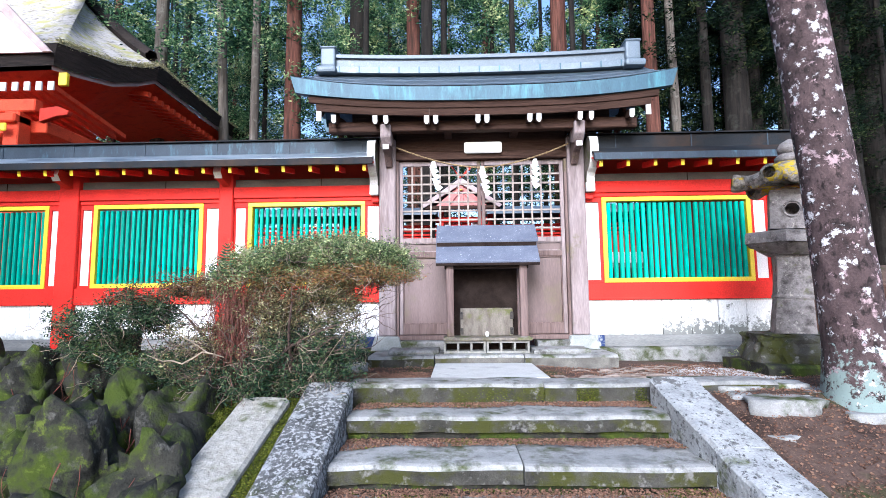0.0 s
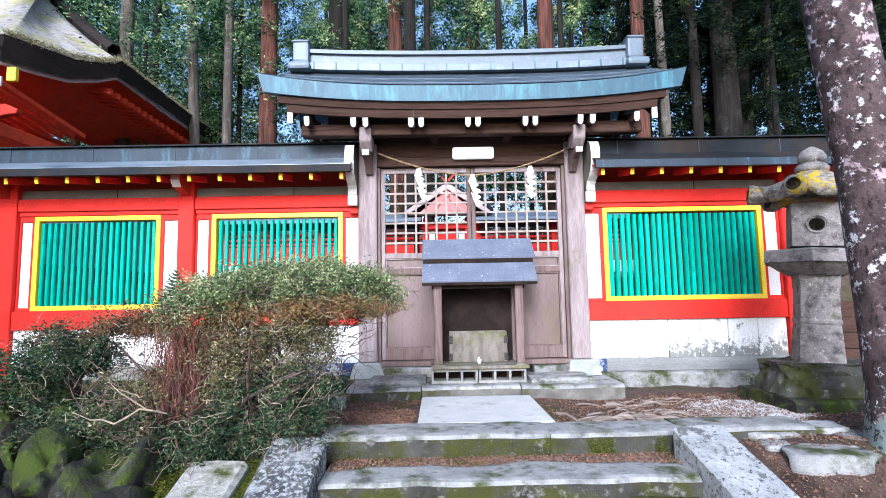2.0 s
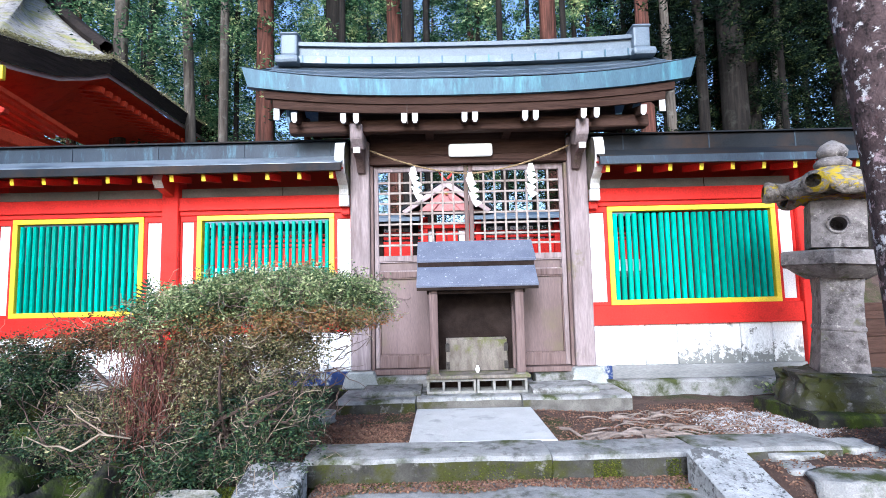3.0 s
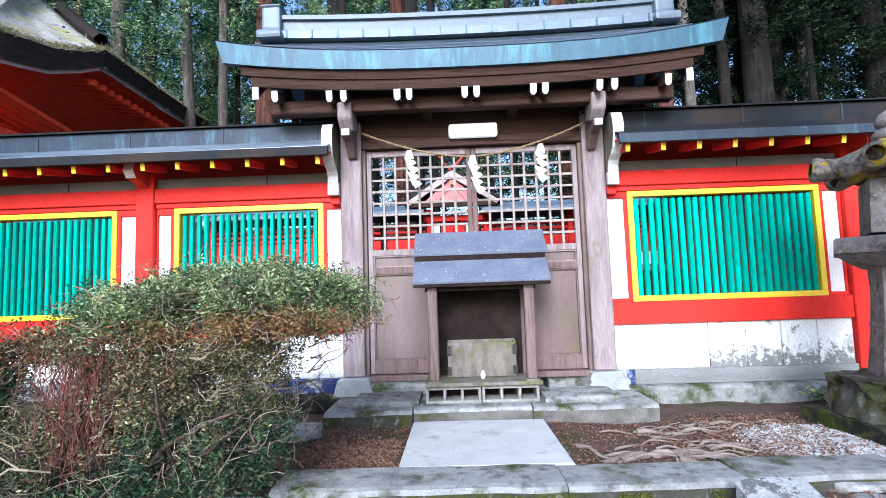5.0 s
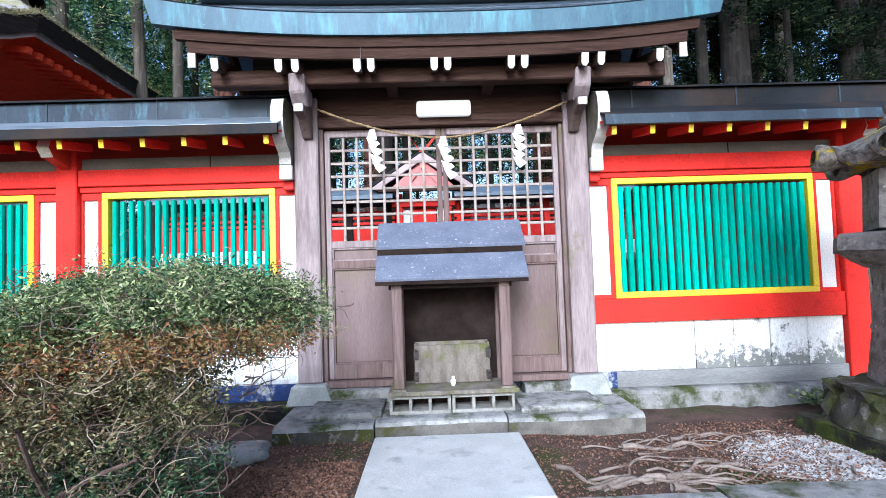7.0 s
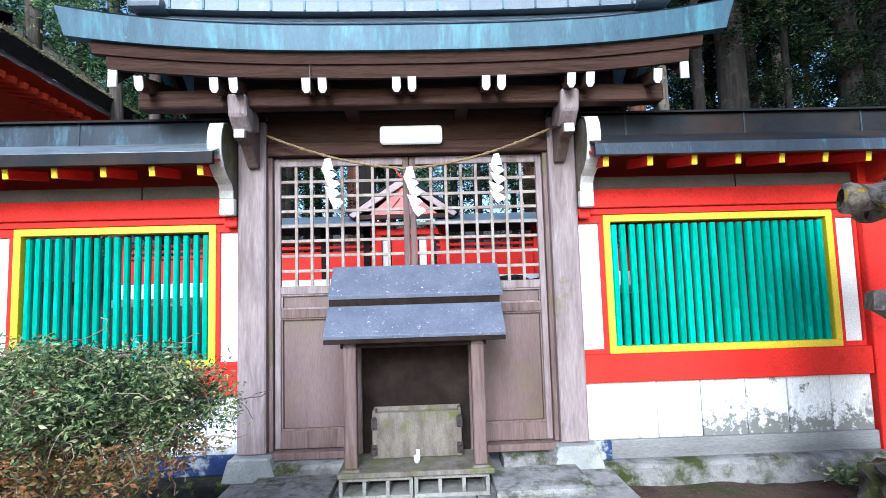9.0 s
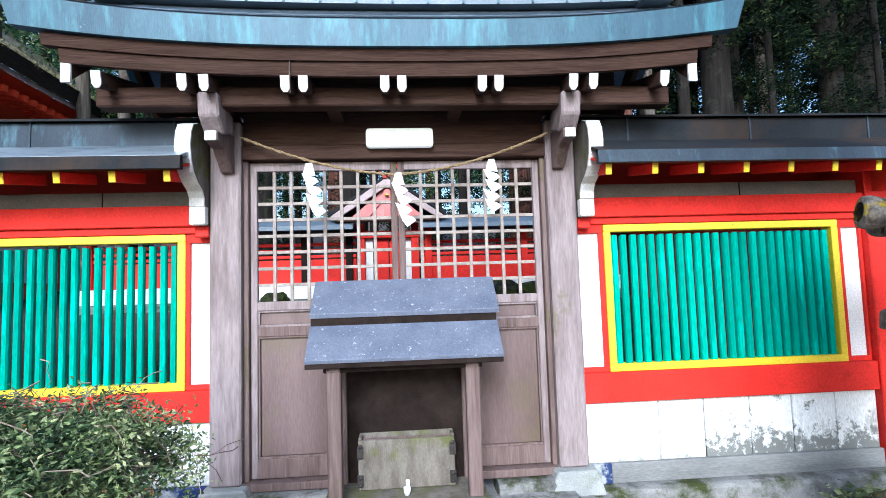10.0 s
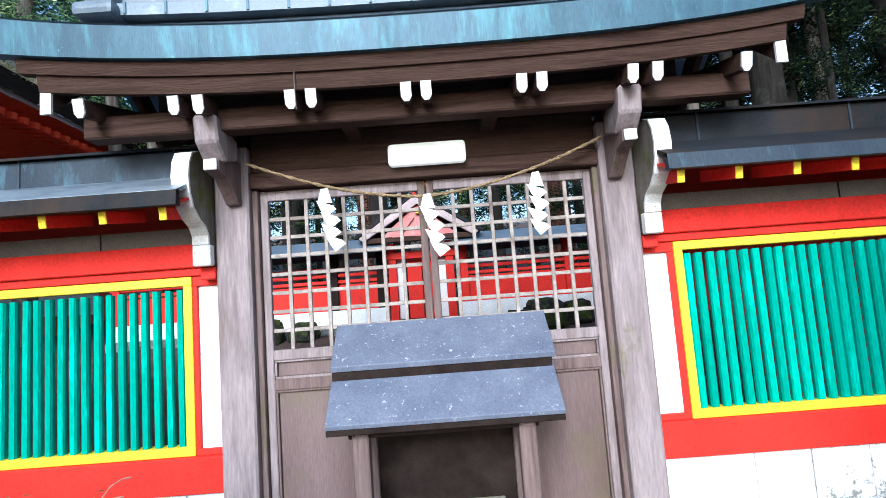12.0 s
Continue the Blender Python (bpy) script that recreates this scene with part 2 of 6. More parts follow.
SOIL = material("forest_soil", [(0.03, 0.018, 0.014), (0.085, 0.055, 0.044), (0.05, 0.033, 0.026)], 3.0, 0.95, bump=0.7, fine=70, moss=((0.03, 0.042, 0.009), 1.1, 0.58, 0.06), spots=((0.12, 0.08, 0.06), 40, 0.62, 0.05))
BARK = material("lichen_bark", [(0.035, 0.023, 0.024), (0.095, 0.065, 0.067)], 9, 0.9, stretch=(1, 1, 0.7), bump=0.8, stain=((0.018, 0.013, 0.013), 16, 0.57, 0.05), moss=((0.34, 0.25, 0.27), 10, 0.62, 0.03), spots=((0.55, 0.545, 0.57), 11, 0.60, 0.03), foot=((0.19, 0.245, 0.235), 0.82, 1.7))
CEDAR_RED = material("red_cedar_bark", [(0.055, 0.02, 0.014), (0.17, 0.07, 0.05)], 5, 0.95, stretch=(4, 4, 0.25), bump=0.7, stain=((0.03, 0.016, 0.012), 3, 0.55, 0.1))
# Near-black grey bark: the gloom of the wood is put into its colour.
CEDAR_GREY_SHADED = material("shaded_grey_cedar_bark", [(0.005, 0.004, 0.0035), (0.022, 0.018, 0.015)], 5, 0.95, stretch=(4, 4, 0.25), bump=0.7, spots=((0.034, 0.034, 0.028), 3, 0.63, 0.08))
CEDAR_PALE = material("pale_cedar_bark", [(0.05, 0.04, 0.033), (0.15, 0.13, 0.11)], 5, 0.95, stretch=(4, 4, 0.25), bump=0.7, spots=((0.22, 0.21, 0.18), 3, 0.62, 0.08))
THATCH = material("cypress_bark_thatch", [(0.17, 0.15, 0.135), (0.40, 0.37, 0.345), (0.28, 0.255, 0.235)], 5, 0.95, stretch=(1, 1, 1.5), bump=0.7, fine=30, stain=((0.08, 0.066, 0.055), 7, 0.60, 0.05), moss=((0.30, 0.28, 0.11), 2.2, 0.56, 0.06))
THATCH_EDGE = material("dark_thatch_edge", [(0.012, 0.009, 0.008), (0.035, 0.026, 0.023)], 8, 0.92, stretch=(0.4, 0.4, 4), bump=0.5)
# Vermilion turned pink: haze and glare are put into the colour.
PINK_RED = material("hazy_vermilion", [(0.55, 0.17, 0.155), (0.66, 0.27, 0.25)], 4, 0.7, bump=0.08)
PINK_WOOD = material("bleached_pink_board", [(0.40, 0.30, 0.29), (0.52, 0.42, 0.41)], 4, 0.8, bump=0.1)
PAPER = material("white_paper", [(0.80, 0.80, 0.80), (0.84, 0.84, 0.84)], 6, 0.7, bump=0.02)
ROPE = material("straw_rope", [(0.17, 0.115, 0.06), (0.34, 0.25, 0.14)], 60, 0.9, bump=0.4)
TWIG = material("brown_twigs", [(0.05, 0.033, 0.028), (0.15, 0.105, 0.09)], 12, 0.9, bump=0.3)
ROOT = material("weathered_roots", [(0.13, 0.10, 0.085), (0.27, 0.22, 0.19)], 9, 0.9, bump=0.4)
GRAVEL = material("pale_gravel", [(0.20, 0.195, 0.20), (0.46, 0.45, 0.45)], 9, 0.9, bump=0.3)
DARK_METAL = material("dark_iron", [(0.03, 0.028, 0.027), (0.07, 0.06, 0.055)], 12, 0.55, metal=0.6)
# Dark wood; also serves where the shade of a recess is painted.
DARK_WOOD_SHADE = material("dark_wood_and_shade", [(0.012, 0.008, 0.007), (0.028, 0.020, 0.017)], 8, 0.85, bump=0.2, spec=0.06)
CABLE = material("thin_wire", [(0.10, 0.08, 0.07), (0.14, 0.11, 0.10)], 8, 0.6)
# Bush leaf ramps also hold highlights and dark hollows, clump by clump.
LEAF = leaf_material("bush_leaves", [(0.010, 0.024, 0.010), (0.065, 0.11, 0.045), (0.17, 0.225, 0.085), (0.42, 0.46, 0.23)], 0.2, 0.45, 0.3, 0.6, 1.2, -0.36, 7.0)
LEAF_RED = leaf_material("reddish_bush_leaves", [(0.04, 0.055, 0.018), (0.11, 0.10, 0.035), (0.25, 0.085, 0.035), (0.15, 0.15, 0.05), (0.34, 0.15, 0.055)], 0.2)
DEAD = material("dead_red_fronds", [(0.05, 0.018, 0.014), (0.16, 0.06, 0.045)], 14, 0.9, bump=0.1)
TWIG_PALE = material("pale_bare_twig", [(0.17, 0.135, 0.10), (0.36, 0.29, 0.22)], 14, 0.9, bump=0.2)
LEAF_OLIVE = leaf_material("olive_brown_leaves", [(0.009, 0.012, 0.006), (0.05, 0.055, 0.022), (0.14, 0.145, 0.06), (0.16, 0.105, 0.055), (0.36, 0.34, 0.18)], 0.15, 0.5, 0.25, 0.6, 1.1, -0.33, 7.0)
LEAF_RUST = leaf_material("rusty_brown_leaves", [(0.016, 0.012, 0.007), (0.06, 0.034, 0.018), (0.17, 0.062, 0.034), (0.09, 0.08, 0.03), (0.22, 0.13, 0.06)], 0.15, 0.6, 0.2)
# Deep green, darkened further to paint the shade inside the bush.
LEAF_DEEP = leaf_material("shaded_deep_green_leaves", [(0.004, 0.012, 0.007), (0.014, 0.036, 0.018), (0.038, 0.075, 0.030), (0.13, 0.17, 0.075)], 0.12, 0.5, 0.25, 0.6, 1.1, -0.36, 7.0)
FERN = leaf_material("red_fern", [(0.16, 0.04, 0.03), (0.30, 0.07, 0.04), (0.10, 0.09, 0.03)], 0.25)
FERN_GREEN = leaf_material("green_fern", [(0.012, 0.06, 0.03), (0.04, 0.13, 0.06)], 0.25)
# Sunlit clumps and dark hollows are put into the colour by clump noise.
CEDAR_LEAF = leaf_material("cedar_foliage", [(0.006, 0.024, 0.014), (0.035, 0.10, 0.048), (0.16, 0.29, 0.12), (0.70, 0.74, 0.36)], 0.45, 0.55, 0.3, 0.42, 1.9, -0.72, 1.1)
# Shaded copy of the cedar foliage; the wood's shade is in the colour.
CEDAR_LEAF_SHADED = leaf_material("shaded_cedar_foliage", [(0.002, 0.006, 0.004), (0.006, 0.014, 0.008), (0.014, 0.028, 0.011), (0.09, 0.11, 0.042)], 0.3, 0.8, 0.1, 0.42, 1.7, -0.66, 1.1)
LITTER = leaf_material("dry_leaves", [(0.055, 0.026, 0.018), (0.13, 0.065, 0.042), (0.22, 0.13, 0.085), (0.10, 0.038, 0.028)], 0.1, 0.85)
MOSS = leaf_material("moss_tufts", [(0.018, 0.026, 0.004), (0.055, 0.07, 0.010), (0.15, 0.155, 0.022)], 0.15, 0.9, 0.1)
LITTER_PALE = leaf_material("pale_roof_straw", [(0.12, 0.10, 0.05), (0.26, 0.24, 0.12), (0.42, 0.38, 0.24)], 0.1, 0.9, 0.1)
GLOW = bpy.data.materials.new("lamp_diffuser")
GLOW.use_nodes = True
GLOW.node_tree.nodes["Principled BSDF"].inputs["Base Color"].default_value = (0.82, 0.80, 0.74, 1)
GLOW.node_tree.nodes["Principled BSDF"].inputs["Emission Color"].default_value = (1.0, 0.94, 0.80, 1)
GLOW.node_tree.nodes["Principled BSDF"].inputs["Emission Strength"].default_value = 0.25


# ---- building helpers ----
def thing(name, at, label, category, group="", kind=""):
    ob = new(name)
    ob.empty_display_size = 0.1
    ob.location = at
    return tagged(ob, label, category, group, kind)


def part(name, bm, mat, parent, label="", smooth=False):
    """Links a bmesh in world places as one mesh under parent."""
    me = bpy.data.meshes.new(name)
    if smooth:
        for f in bm.faces:
            f.smooth = True
    bm.to_mesh(me)
    bm.free()
    me.materials.append(mat)
    ob = new(name, me)
    if parent:
        ob.parent = parent
        base = Vector((0, 0, 0))
        p = parent
        while p:
            base += p.location
            p = p.parent
        ob.location = -base
    return tagged(ob, label)


def piece(name, me, at, parent, turn=(0, 0, 0)):
    """One of many alike pieces on one shared mesh, at a world place, under parent."""
    ob = new(name, me)
    base = Vector((0, 0, 0))
    ob.parent = parent
    p = parent
    while p:
        base += p.location
        p = p.parent
    ob.location = Vector(at) - base
    ob.rotation_euler = turn
    return ob


def mesh_of(name, bm, mat, smooth=False):
    me = bpy.data.meshes.new(name)
    for f in bm.faces:
        f.smooth = smooth
    bm.to_mesh(me)
    bm.free()
    me.materials.append(mat)
    return me


def box(x0, x1, y0, y1, z0, z1, bev=0.006, bm=None, seg=1):
    bm = bm or bmesh.new()
    m = Matrix.Translation(((x0 + x1) / 2, (y0 + y1) / 2, (z0 + z1) / 2)) @ Matrix.Diagonal((abs(x1 - x0), abs(y1 - y0), abs(z1 - z0), 1))
    vs = bmesh.ops.create_cube(bm, size=1, matrix=m)["verts"]
    if bev:
        es = list({e for v in vs for e in v.link_edges})
        bmesh.ops.bevel(bm, geom=es, offset=bev, segments=seg, affect="EDGES", profile=0.6)
    return bm


def prism(pts, axis, a, b, bm=None, bev=0.0):
    """A polygon in the plane across axis, pulled from a to b. pts: (x, z) for axis y, (y, z) for x, (x, y) for z."""
    bm = bm or bmesh.new()

    def at(p, d):
        return {"x": (d, p[0], p[1]), "y": (p[0], d, p[1]), "z": (p[0], p[1], d)}[axis]

    lo = [bm.verts.new(at(p, a)) for p in pts]
    hi = [bm.verts.new(at(p, b)) for p in pts]
    fs = [bm.faces.new(lo), bm.faces.new(hi)]
    for i in range(len(pts)):
        j = (i + 1) % len(pts)
        fs.append(bm.faces.new((lo[i], lo[j], hi[j], hi[i])))
    bmesh.ops.recalc_face_normals(bm, faces=fs)
    if bev:
        bmesh.ops.bevel(bm, geom=list({e for f in fs for e in f.edges}), offset=bev, segments=1, affect="EDGES")
    return bm


def lathe(profile, n, centre, bm=None, wob=0.0, turn=0.0):
    bm = bm or bmesh.new()
    rings = []
    for r, z in profile:
        rings.append([bm.verts.new((centre[0] + (r + wob * noise.noise((k, z * 7, r))) * math.cos(turn + 2 * math.pi * k / n),
                                    centre[1] + (r + wob * noise.noise((k + 9, z * 7, r))) * math.sin(turn + 2 * math.pi * k / n), centre[2] + z)) for k in range(n)])
    for a, b in zip(rings, rings[1:]):
        for k in range(n):
            bm.faces.new((a[k], a[(k + 1) % n], b[(k + 1) % n], b[k]))
    bm.faces.new(list(reversed(rings[0])))
    bm.faces.new(rings[-1])
    return bm


def tube(points, radii, n=6, bm=None):
    """A tapered tube along points."""
    bm = bm or bmesh.new()
    prev = None
    for i, p in enumerate(points):
        p = Vector(p)
        d = (Vector(points[min(i + 1, len(points) - 1)]) - Vector(points[max(i - 1, 0)])).normalized()
        u = d.orthogonal().normalized() if abs(d.z) > 0.95 else d.cross(Vector((0, 0, 1))).normalized()
        v = d.cross(u)
        ring = [bm.verts.new(p + radii[i] * (math.cos(2 * math.pi * k / n) * u + math.sin(2 * math.pi * k / n) * v)) for k in range(n)]
        if prev:
            for k in range(n):
                bm.faces.new((prev[k], prev[(k + 1) % n], ring[(k + 1) % n], ring[k]))
        prev = ring
    return bm


def sheet(f, us, vs, bm=None):
    """A grid of faces over f(u, v)."""
    bm = bm or bmesh.new()
    g = [[bm.verts.new(f(u, v)) for v in vs] for u in us]
    for i in range(len(us) - 1):
        for j in range(len(vs) - 1):
            bm.faces.new((g[i][j], g[i + 1][j], g[i + 1][j + 1], g[i][j + 1]))
    return bm


def rock(centre, size, seed, rough=0.25, sub=3, flat=None):
    bm = bmesh.new()
    bmesh.ops.create_icosphere(bm, subdivisions=sub, radius=1.0)
    for v in bm.verts:
        d = v.co.normalized()
        k = 1 + rough * noise.noise(d * 1.3 + Vector((seed * 3.1, seed, 0))) + 0.6 * rough * noise.noise(d * 3.5 + Vector((seed, 0, seed * 2.3))) + 0.35 * rough * noise.noise(d * 9 + Vector((0, seed, seed)))
        q = Vector([math.copysign(abs(c) ** 0.7, c) for c in d]) * k
        if flat is not None:
            q.z = min(q.z, flat + 0.04 * noise.noise(d * 4 + Vector((seed, 1, 2))))
        v.co = Vector(centre) + Vector((q.x * size[0], q.y * size[1], q.z * size[2]))
    return bm


def leaves(points, size, rng, name, mat, up=0.4, ratio=2.2):
    """Many small leaves, each a folded diamond, joined into one mesh. points: rows of (x, y, z)."""
    pts = np.asarray(points, dtype=float)
    k = len(pts)
    a = rng.normal(size=(k, 3))
    a[:, 2] *= up
    a /= np.linalg.norm(a, axis=1)[:, None]
    b = np.cross(a, rng.normal(size=(k, 3)))
    b /= np.linalg.norm(b, axis=1)[:, None]
    s = size * rng.uniform(0.6, 1.4, size=(k, 1))
    c = np.cross(a, b)
    tip, end = pts + a * s, pts - a * s * 0.7
    l, r = pts + b * s / ratio + c * s * 0.15, pts - b * s / ratio + c * s * 0.15
    verts = np.stack([end, l, tip, r], 1).reshape(-1, 3)
    faces = np.arange(4 * k).reshape(-1, 4)
    me = bpy.data.meshes.new(name)
    me.from_pydata(verts.tolist(), [], faces.tolist())
    me.materials.append(mat)
    return me


def under(ob, parent):
    ob.parent = parent
    ob.location = Vector(ob.location) - parent.location
    return ob


# ---- ground ----
def smooth_step(a, b, x):
    t = min(1.0, max(0.0, (x - a) / (b - a)))
    return t * t * (3 - 2 * t)


def ground_z(x, y):
    """Terrace before the gate, the bank down to the foot of the steps, the drop on the bushy side, the wooded hill behind."""
    z = 0.66 + max(-0.72, (min(y, -2.3) + 2.3) * 0.35)
    if x > 1.6 and y < -1.0:
        z += 0.08 * smooth_step(1.6, 4.5, x)
    if x < -1.85 and y < -0.9:
        z -= 0.42 * smooth_step(-1.85, -2.7, x) * smooth_step(-0.9, -2.9, y)
    if -1.9 < x < 1.6 and -4.9 < y < -2.15:
        z -= 0.17
    if y > 0.3:
        z += 1.35 * smooth_step(1.5, 3.6, y) + 0.16 * max(0.0, y - 9) - 0.05
    far = max(abs(x), abs(y)) - 40
    if far > 0:
        z -= 0.02 * far
    return z + 0.035 * noise.noise((x * 1.7, y * 1.7, 3)) + 0.012 * noise.noise((x * 8, y * 8, 1))


xs = [-400, -200, -100, -60, -40, -30, -22, -16, -12, -9] + [-7 + 0.09 * i for i in range(145)] + [6.5, 8, 10, 13, 17, 22, 30, 40, 60, 100, 200, 400]
ys = [-400, -200, -100, -60, -40, -25, -15, -10, -8] + [-6.5 + 0.09 * i for i in range(72)] + [0.1, 0.5, 1, 1.5, 2, 2.5, 3, 3.3, 3.6, 4, 5, 6, 8, 10, 12, 15, 19, 24, 30, 40, 60, 100, 200, 400]
ground = part("ground", sheet(lambda x, y: (x, y, ground_z(x, y)), xs, ys), SOIL, None, "brown forest soil with needles and moss", smooth=True)
tagged(ground, category="ground", kind="structure")

# ---- stairs, kerbs and paving ----
steps = thing("stone_steps", (0, -2.1, 0.4), "worn grey granite steps with mossy risers", "steps", kind="structure")
RISE = [(-2.20, 0.742, -1.856), (-2.60, 0.590, -2.17), (-3.10, 0.425, -2.62), (-3.60, 0.275, -3.13), (-4.10, 0.14, -3.62), (-4.60, 0.02, -4.12)]


def step_stone(x0, x1, yf, yb, z, seed, thick=0.20):
    """A long hewn block with a slightly uneven top and worn front edge."""
    bm = bmesh.new()
    nx = max(4, int((x1 - x0) / 0.07))
    prof = [(yb, z - thick), (yb, z - 0.004), (yb - 0.3 * (yb - yf), z), (yf + 0.05, z + 0.002), (yf + 0.018, z - 0.006), (yf, z - 0.028), (yf + 0.004, z - thick * 0.6), (yf + 0.008, z - thick)]
    cols = []
    for i in range(nx + 1):
        x = x0 + (x1 - x0) * i / nx
        cols.append([bm.verts.new((x, y + 0.016 * noise.noise((x * 4, y * 3 + seed, q)), q + 0.010 * noise.noise((x * 3, y * 5, seed)))) for y, q in prof])
    for a, b in zip(cols, cols[1:]):
        for j in range(len(prof) - 1):
            f = bm.faces.new((a[j], b[j], b[j + 1], a[j + 1]))
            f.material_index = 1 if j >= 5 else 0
    bm.faces.new(cols[0])
    bm.faces.new(list(reversed(cols[-1])))
    bmesh.ops.recalc_face_normals(bm, faces=bm.faces[:])
    return bm


for k, (yf, z, yb) in enumerate(RISE):
    if k == 0:
        spans = [(-1.16, 0.34), (0.35, 1.25), (1.26, 2.15)]
    elif k == 2:
        spans = [(-1.08, 0.06), (0.07, 1.17)]
    else:
        spans = [(-1.08, 1.10 + 0.03 * k)]
    for s, (a, b) in enumerate(spans):
        y_front = yf + (0.03 if k == 0 and s == 1 else 0.09 if k == 0 and s == 2 else 0)
        # Step fronts get less sky light; that darkening is put into their colour.
        part("step", step_stone(a, b, y_front, yb + 0.06 * max(0, s - 1), z - (0.01 if s else 0), k * 5 + s, 0.11 if k else 0.16), STONE, steps).data.materials.append(STONE_MOSSY_SHADE)
    if k:
        # old mossy riser stone set back under each tread
        part("riser", step_stone(-1.08, 1.10 + 0.03 * k, yf + 0.05, yf + 0.2, z - 0.09, 40 + k, 0.16), STONE_MOSS, steps, "mossy riser stone")
part("riser", step_stone(-1.12, 1.15, -2.16, -1.95, 0.60, 77, 0.25), STONE_MOSS, steps, "mossy riser stone")


def kerb(name, line, w, mat, label):
    """A sloping kerb of hewn blocks. line: (x, y, z) of the inner top edge at the joints; w: width across."""
    for a, b in zip(line, line[1:]):
        bm = bmesh.new()
        n = 9
        rows = []
        for i in range(n + 1):
            t = i / n
            p = Vector(a).lerp(Vector(b), 0.006 + 0.988 * t)
            j = 0.012 * noise.noise((p.x * 3, p.y * 5, 4))
            rows.append([bm.verts.new(q) for q in ((p.x, p.y, p.z - 0.3), (p.x + j, p.y, p.z - 0.02), (p.x + math.copysign(0.02, w), p.y, p.z + j),
                                                   (p.x + w * 0.5, p.y, p.z + 0.008 + j), (p.x + w - math.copysign(0.025, w), p.y, p.z + j), (p.x + w + j, p.y, p.z - 0.03), (p.x + w, p.y, p.z - 0.3))])
        for r0, r1 in zip(rows, rows[1:]):
            for q in range(6):
                bm.faces.new((r0[q], r0[q + 1], r1[q + 1], r1[q]))
        bm.faces.new(rows[0])
        bm.faces.new(list(reversed(rows[-1])))
        bmesh.ops.recalc_face_normals(bm, faces=bm.faces[:])
        tagged(part(name, bm, mat, steps), label)


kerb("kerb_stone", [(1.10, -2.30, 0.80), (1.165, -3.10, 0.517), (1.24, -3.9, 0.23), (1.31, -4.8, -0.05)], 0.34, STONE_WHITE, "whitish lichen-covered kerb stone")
kerb("kerb_stone", [(-1.086, -2.36, 0.785), (-1.085, -3.45, 0.39), (-1.085, -4.8, -0.06)], -0.345, STONE_LICHEN, "lichen-speckled kerb stone")
kerb("side_slab", [(-1.50, -2.54, 0.705), (-1.535, -3.47, 0.375), (-1.57, -4.8, -0.08)], -0.35, STONE_SIDE, "speckled sloping side slab")

plaza = thing("paving", (0, -1.3, 0.6), "pale paving slab and hewn stones before the gate", "paving", kind="structure")
bm = prism([(-0.55, -0.80), (0.455, -0.81), (0.46, -1.845), (-0.545, -1.85)], "z", -0.07, 0.07, bev=0.01)
bmesh.ops.transform(bm, matrix=Matrix.Translation((0, -1.37, 0.659)) @ Matrix.Rotation(radians(-0.6), 4, "X") @ Matrix.Translation((0, 1.37, 0)), verts=bm.verts)
part("slab", bm, STONE_PALE, plaza, "smooth pale rectangular slab")
plinth = thing("gate_plinth", (0, -0.4, 0.5), "grey stone plinth carrying the gate", "plinth", kind="structure")
for a, b, yf, z in ((-1.27, -0.565, -0.74, 0.785), (-0.555, 0.385, -0.71, 0.79), (0.395, 1.37, -0.73, 0.79)):
    # The left stone's front carries the bush's shade in its colour.
    part("plinth_stone", step_stone(a, b, yf, 0.5, z, a * 7, 0.3), STONE, plinth).data.materials.append(STONE_MOSSY_SHADE if a < -1 else STONE_FRONT)
for a, b in ((-1.07, -0.52), (0.51, 1.12)):
    part("tread_stone", step_stone(a, b, -0.60, -0.14, 0.835, a * 3, 0.05), STONE, plinth, "flat threshold stone")
for a, b in ((-1.0, -0.46), (0.62, 1.0)):
    part("sill_stone", step_stone(a, b, -0.17, 0.1, 0.90, a * 3, 0.1), STONE, plinth)

# ---- fence walls with lattice windows ----
WZ = {"stone": (0.62, 0.81), "sill": (0.81, 0.945), "board": (0.945, 1.36), "low": (1.36, 1.565), "win": (1.566, 2.608), "nag": (2.66, 2.80), "band": (2.80, 2.905), "top": (2.905, 3.12)}


def slat_mesh(h, w=0.0255):
    bm = bmesh.new()
    d = 0.017
    sec = [(-w, d), (-w, -d * 0.2), (-w * 0.72, -d), (w * 0.72, -d), (w, -d * 0.2), (w, d)]
    lo = [bm.verts.new((x, y, 0)) for x, y in sec]
    hi = [bm.verts.new((x, y, h - 0.012 * (abs(x) / w) ** 2)) for x, y in sec]
    bm.faces.new(hi)
    for i in range(6):
        j = (i + 1) % 6
        bm.faces.new((lo[i], lo[j], hi[j], hi[i]))
    bmesh.ops.recalc_face_normals(bm, faces=bm.faces[:])
    return mesh_of("slat", bm, GREEN)


SLAT = slat_mesh(0.922, 0.0248)
SLAT_THIN = slat_mesh(0.922, 0.0210)
n_win = 0


